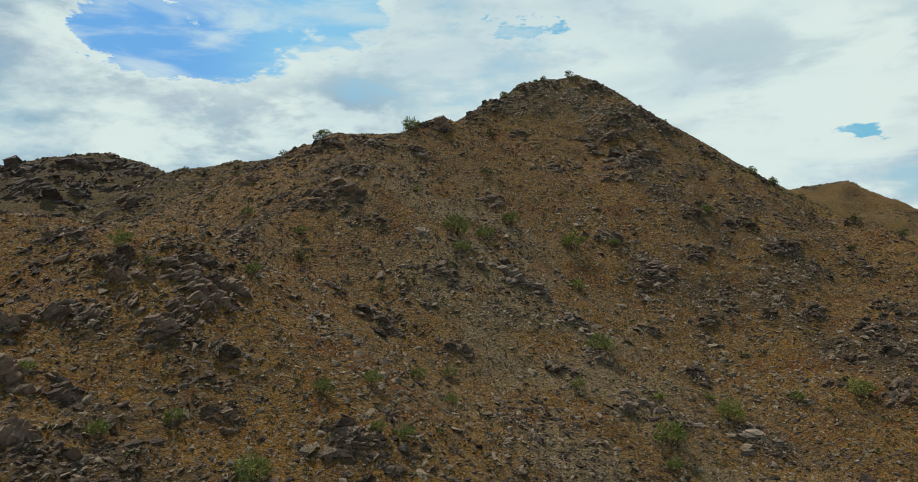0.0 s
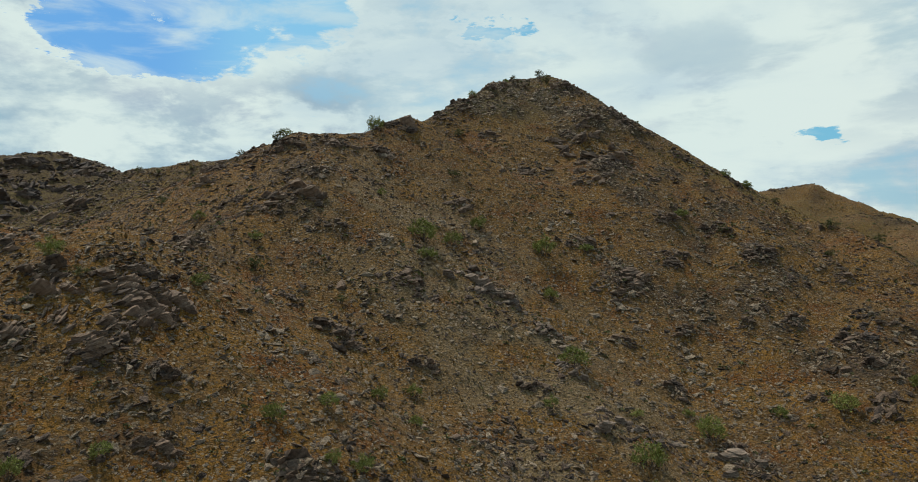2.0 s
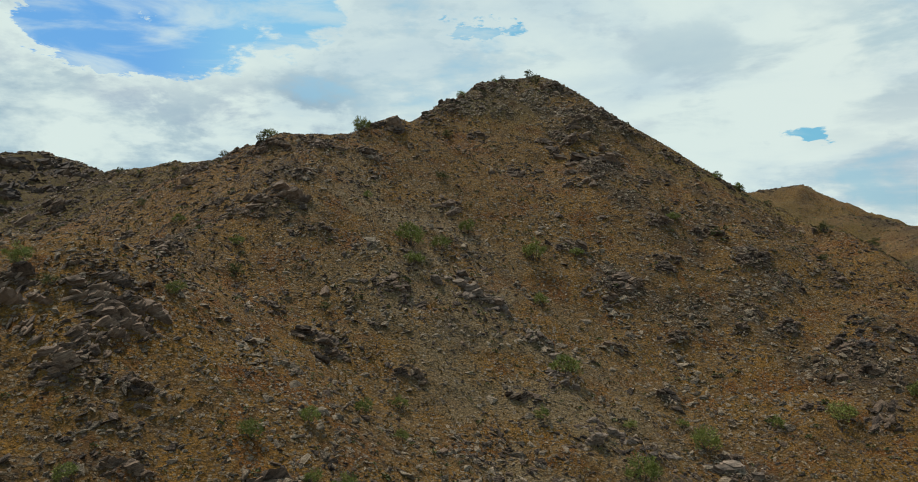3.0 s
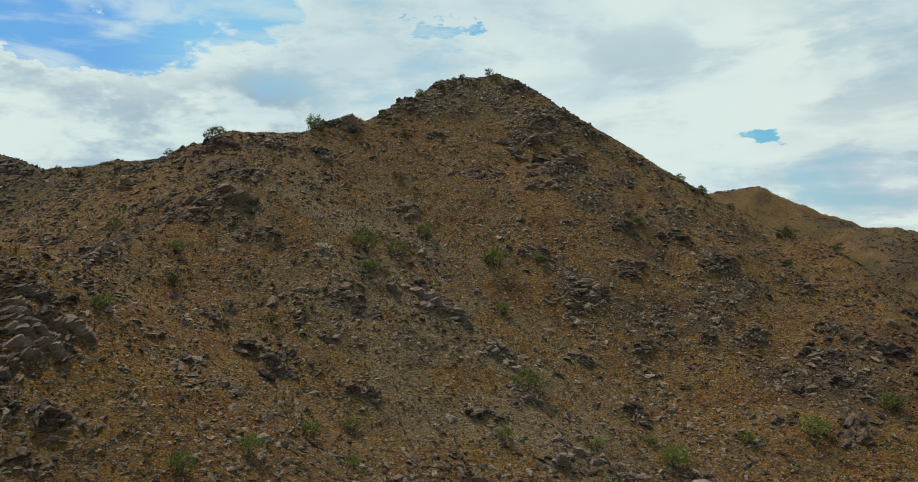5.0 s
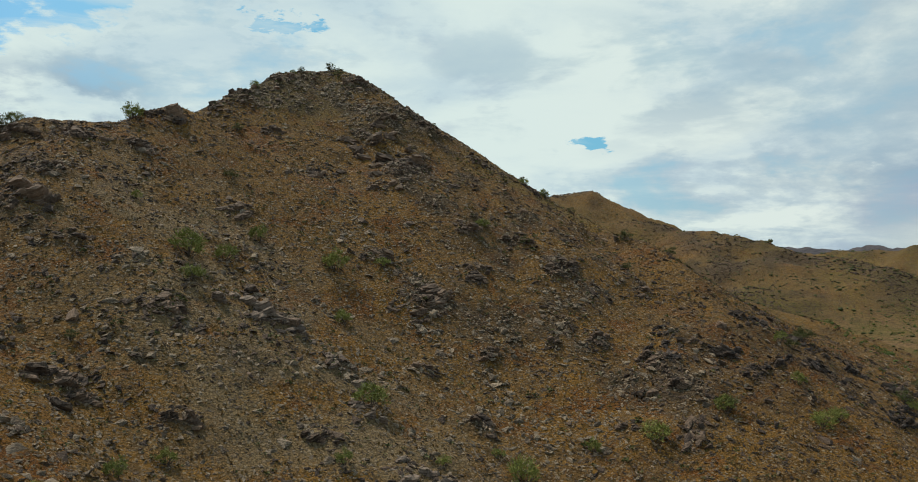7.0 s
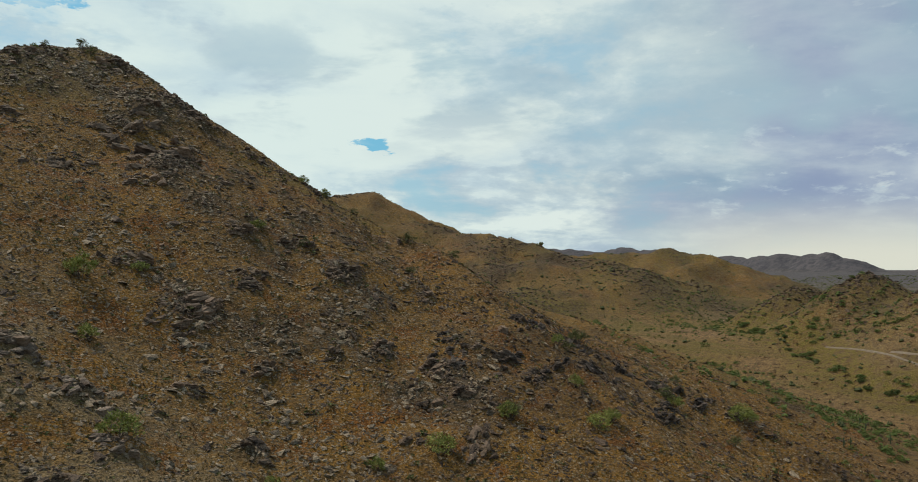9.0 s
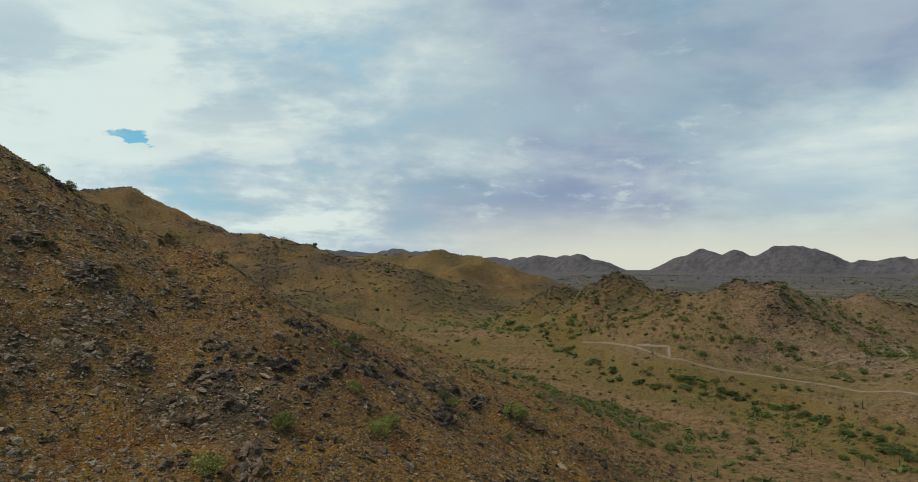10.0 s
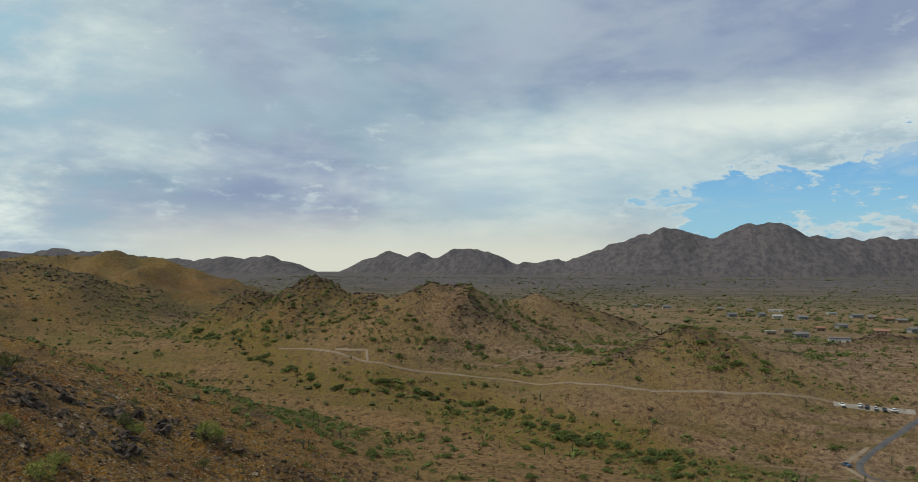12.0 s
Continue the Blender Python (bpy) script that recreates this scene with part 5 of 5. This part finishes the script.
def parked_car(kind, paint, x, y, heading, label):
    root = new("parked_" + kind)
    root.matrix_world = pose(x, y, height_at(x, y) + 0.3, 0, 0, heading)
    part("body", extruded(LOWER, 0.92, PAINT[paint], "body"), root)
    cabin = part("cabin", extruded(CABINS[kind], 0.86, DARK_GLASS, "cabin", 0.16), root, "dark tinted glass")
    (xa, _), (xb, zb), (xc, zc), (xd, _) = CABINS[kind]
    part("roof", extruded([(xb + 0.06, zb - 0.02), (xb, zb + 0.05), (xc, zc + 0.05), (xc - 0.06, zc - 0.02)], 0.72, PAINT[paint], "roof"), cabin)
    for wx in (-1.4, 1.4):
        for wy in (-0.84, 0.84):
            wheel = new("wheel", TYRE)
            wheel.parent = root
            wheel.matrix_basis = pose(wx, wy, 0.36)
            part("rim", HUB, wheel)
    return tagged(root, label, kind, "parked vehicles")


parked_car("pickup", "white", 484, 4, 5, "white pickup parked on the gravel lot")
parked_car("car", "white", 485, -5, -20, "white car parked on the gravel lot")
parked_car("car", "black", 484, -8, 160, "black car parked on the gravel lot")
parked_car("car", "silver", 483, -12, -5, "silver car parked on the gravel lot")
parked_car("car", "black", 482, -16, 175, "dark car parked on the gravel lot")
parked_car("car", "white", 482, -20, 30, "white car parked at the edge of the gravel lot")
parked_car("pickup", "blue", 425, 14, 35, "blue-grey pickup parked where the road bends")

# ---- houses of the settlement on the plain ----
STUCCO = [plain_material("stucco_" + c, lo, hi, 3, 0.9, 0.2, 0.1) for c, lo, hi in (("white", (0.30, 0.285, 0.26), (0.40, 0.385, 0.355)), ("tan", (0.17, 0.125, 0.085), (0.24, 0.185, 0.13)), ("grey", (0.16, 0.16, 0.16), (0.23, 0.23, 0.23)))]
ROOFS = [plain_material("roof_" + c, lo, hi, 2, 0.8, 0.2, 0.2) for c, lo, hi in (("tile", (0.16, 0.085, 0.055), (0.23, 0.13, 0.085)), ("metal", (0.095, 0.092, 0.090), (0.145, 0.142, 0.140)), ("pale", (0.20, 0.20, 0.19), (0.29, 0.29, 0.275)))]
DOOR = plain_material("door_wood", (0.07, 0.04, 0.025), (0.12, 0.07, 0.04), 0.5)


def box_mesh(name, x0, x1, y0, y1, z0, z1, mat, bevel=0.0):
    bm = bmesh.new()
    bmesh.ops.create_cube(bm, size=1)
    for v in bm.verts:
        v.co = Vector(((x0 + x1) / 2 + v.co.x * (x1 - x0), (y0 + y1) / 2 + v.co.y * (y1 - y0), (z0 + z1) / 2 + v.co.z * (z1 - z0)))
    if bevel:
        bmesh.ops.bevel(bm, geom=list(bm.edges), offset=bevel, segments=1, affect="EDGES")
    return mesh_of(name, bm, mat)


def gable(length, depth, base, rise, mat, over=0.6):
    bm = bmesh.new()
    a, b = length / 2 + over, depth / 2 + over
    ends = [[bm.verts.new((s * a, y, z)) for y, z in ((-b, base), (b, base), (b, base + 0.25), (0, base + rise), (-b, base + 0.25))] for s in (-1, 1)]
    for k in range(5):
        bm.faces.new((ends[0][k], ends[0][(k + 1) % 5], ends[1][(k + 1) % 5], ends[1][k]))
    bm.faces.new(ends[0][::-1])
    bm.faces.new(ends[1])
    bmesh.ops.recalc_face_normals(bm, faces=bm.faces)
    return mesh_of("roof", bm, mat)


def house(x, y, length, depth, heading, wall, roof, pitched):
    root = new("house")
    root.matrix_world = pose(x, y, height_at(x, y) - 0.2, 0, 0, heading)
    part("wall", box_mesh("wall", -length / 2, length / 2, -depth / 2, depth / 2, 0, 3.6, STUCCO[wall], 0.08), root)
    if pitched:
        part("roof", gable(length, depth, 3.55, 2.2, ROOFS[roof]), root)
    else:
        part("roof", box_mesh("roof", -length / 2 - 0.3, length / 2 + 0.3, -depth / 2 - 0.3, depth / 2 + 0.3, 3.58, 4.2, ROOFS[roof], 0.1), root)
    part("door", box_mesh("door", -0.6, 0.6, -depth / 2 - 0.06, -depth / 2 + 0.05, 0.1, 2.3, DOOR, 0.02), root)
    count = max(2, int(length / 5))
    for k in range(count):
        wx = (k + 0.5) / count * length - length / 2
        if abs(wx) > 1.6:
            part("window", box_mesh("window", wx - 0.9, wx + 0.9, -depth / 2 - 0.05, -depth / 2 + 0.05, 1.0, 2.3, DARK_GLASS, 0.02), root)
    words = ("white stucco", "tan stucco", "grey")[wall], ("red-brown tiled", "blue-grey metal", "pale")[roof], "pitched" if pitched else "flat"
    return tagged(root, f"low {words[0]} house with a {words[1]} {words[2]} roof", "house", "houses on the plain")


HOUSES = [(1340, 131, 24, 11, 1, 2, 0), (1322, 102, 26, 11, 0, 1, 1), (1334, 153, 18, 10, 0, 2, 0), (1260, -57, 40, 13, 0, 2, 0), (1245, -18, 18, 10, 1, 1, 1), (1130, 15, 24, 12, 2, 1, 1), (1147, -25, 20, 11, 2, 1, 1), (1112, -41, 24, 11, 0, 2, 1), (1106, -70, 26, 12, 2, 1, 1), (1222, -126, 26, 12, 0, 2, 0), (1159, -145, 30, 14, 2, 1, 1), (971, -90, 24, 12, 2, 1, 1),
          (1099, -169, 26, 12, 1, 0, 1), (881, -22, 20, 11, 1, 1, 0), (798, -22, 26, 12, 2, 1, 1), (656, -28, 30, 10, 0, 1, 0), (903, -115, 28, 13, 1, 0, 1), (930, -151, 22, 11, 2, 1, 1), (858, -3, 20, 10, 1, 2, 0), (1064, -175, 22, 11, 1, 1, 1), (917, -59, 18, 10, 1, 0, 1), (1125, -156, 18, 10, 1, 1, 1), (1282, 21, 18, 10, 1, 1, 1), (1213, 66, 18, 10, 1, 0, 1)]
for hx, hy, length, depth, wall, roof, pitched in HOUSES:
    house(hx, hy, length * 0.5, depth * 0.6, -80 + dice.uniform(-25, 25), wall, roof, pitched)
    for _ in range(4):
        shrub("garden_tree", hx + dice.uniform(-24, 16), hy + dice.choice((-1, 1)) * dice.uniform(9, 26), dice.uniform(5, 9), 1.0)
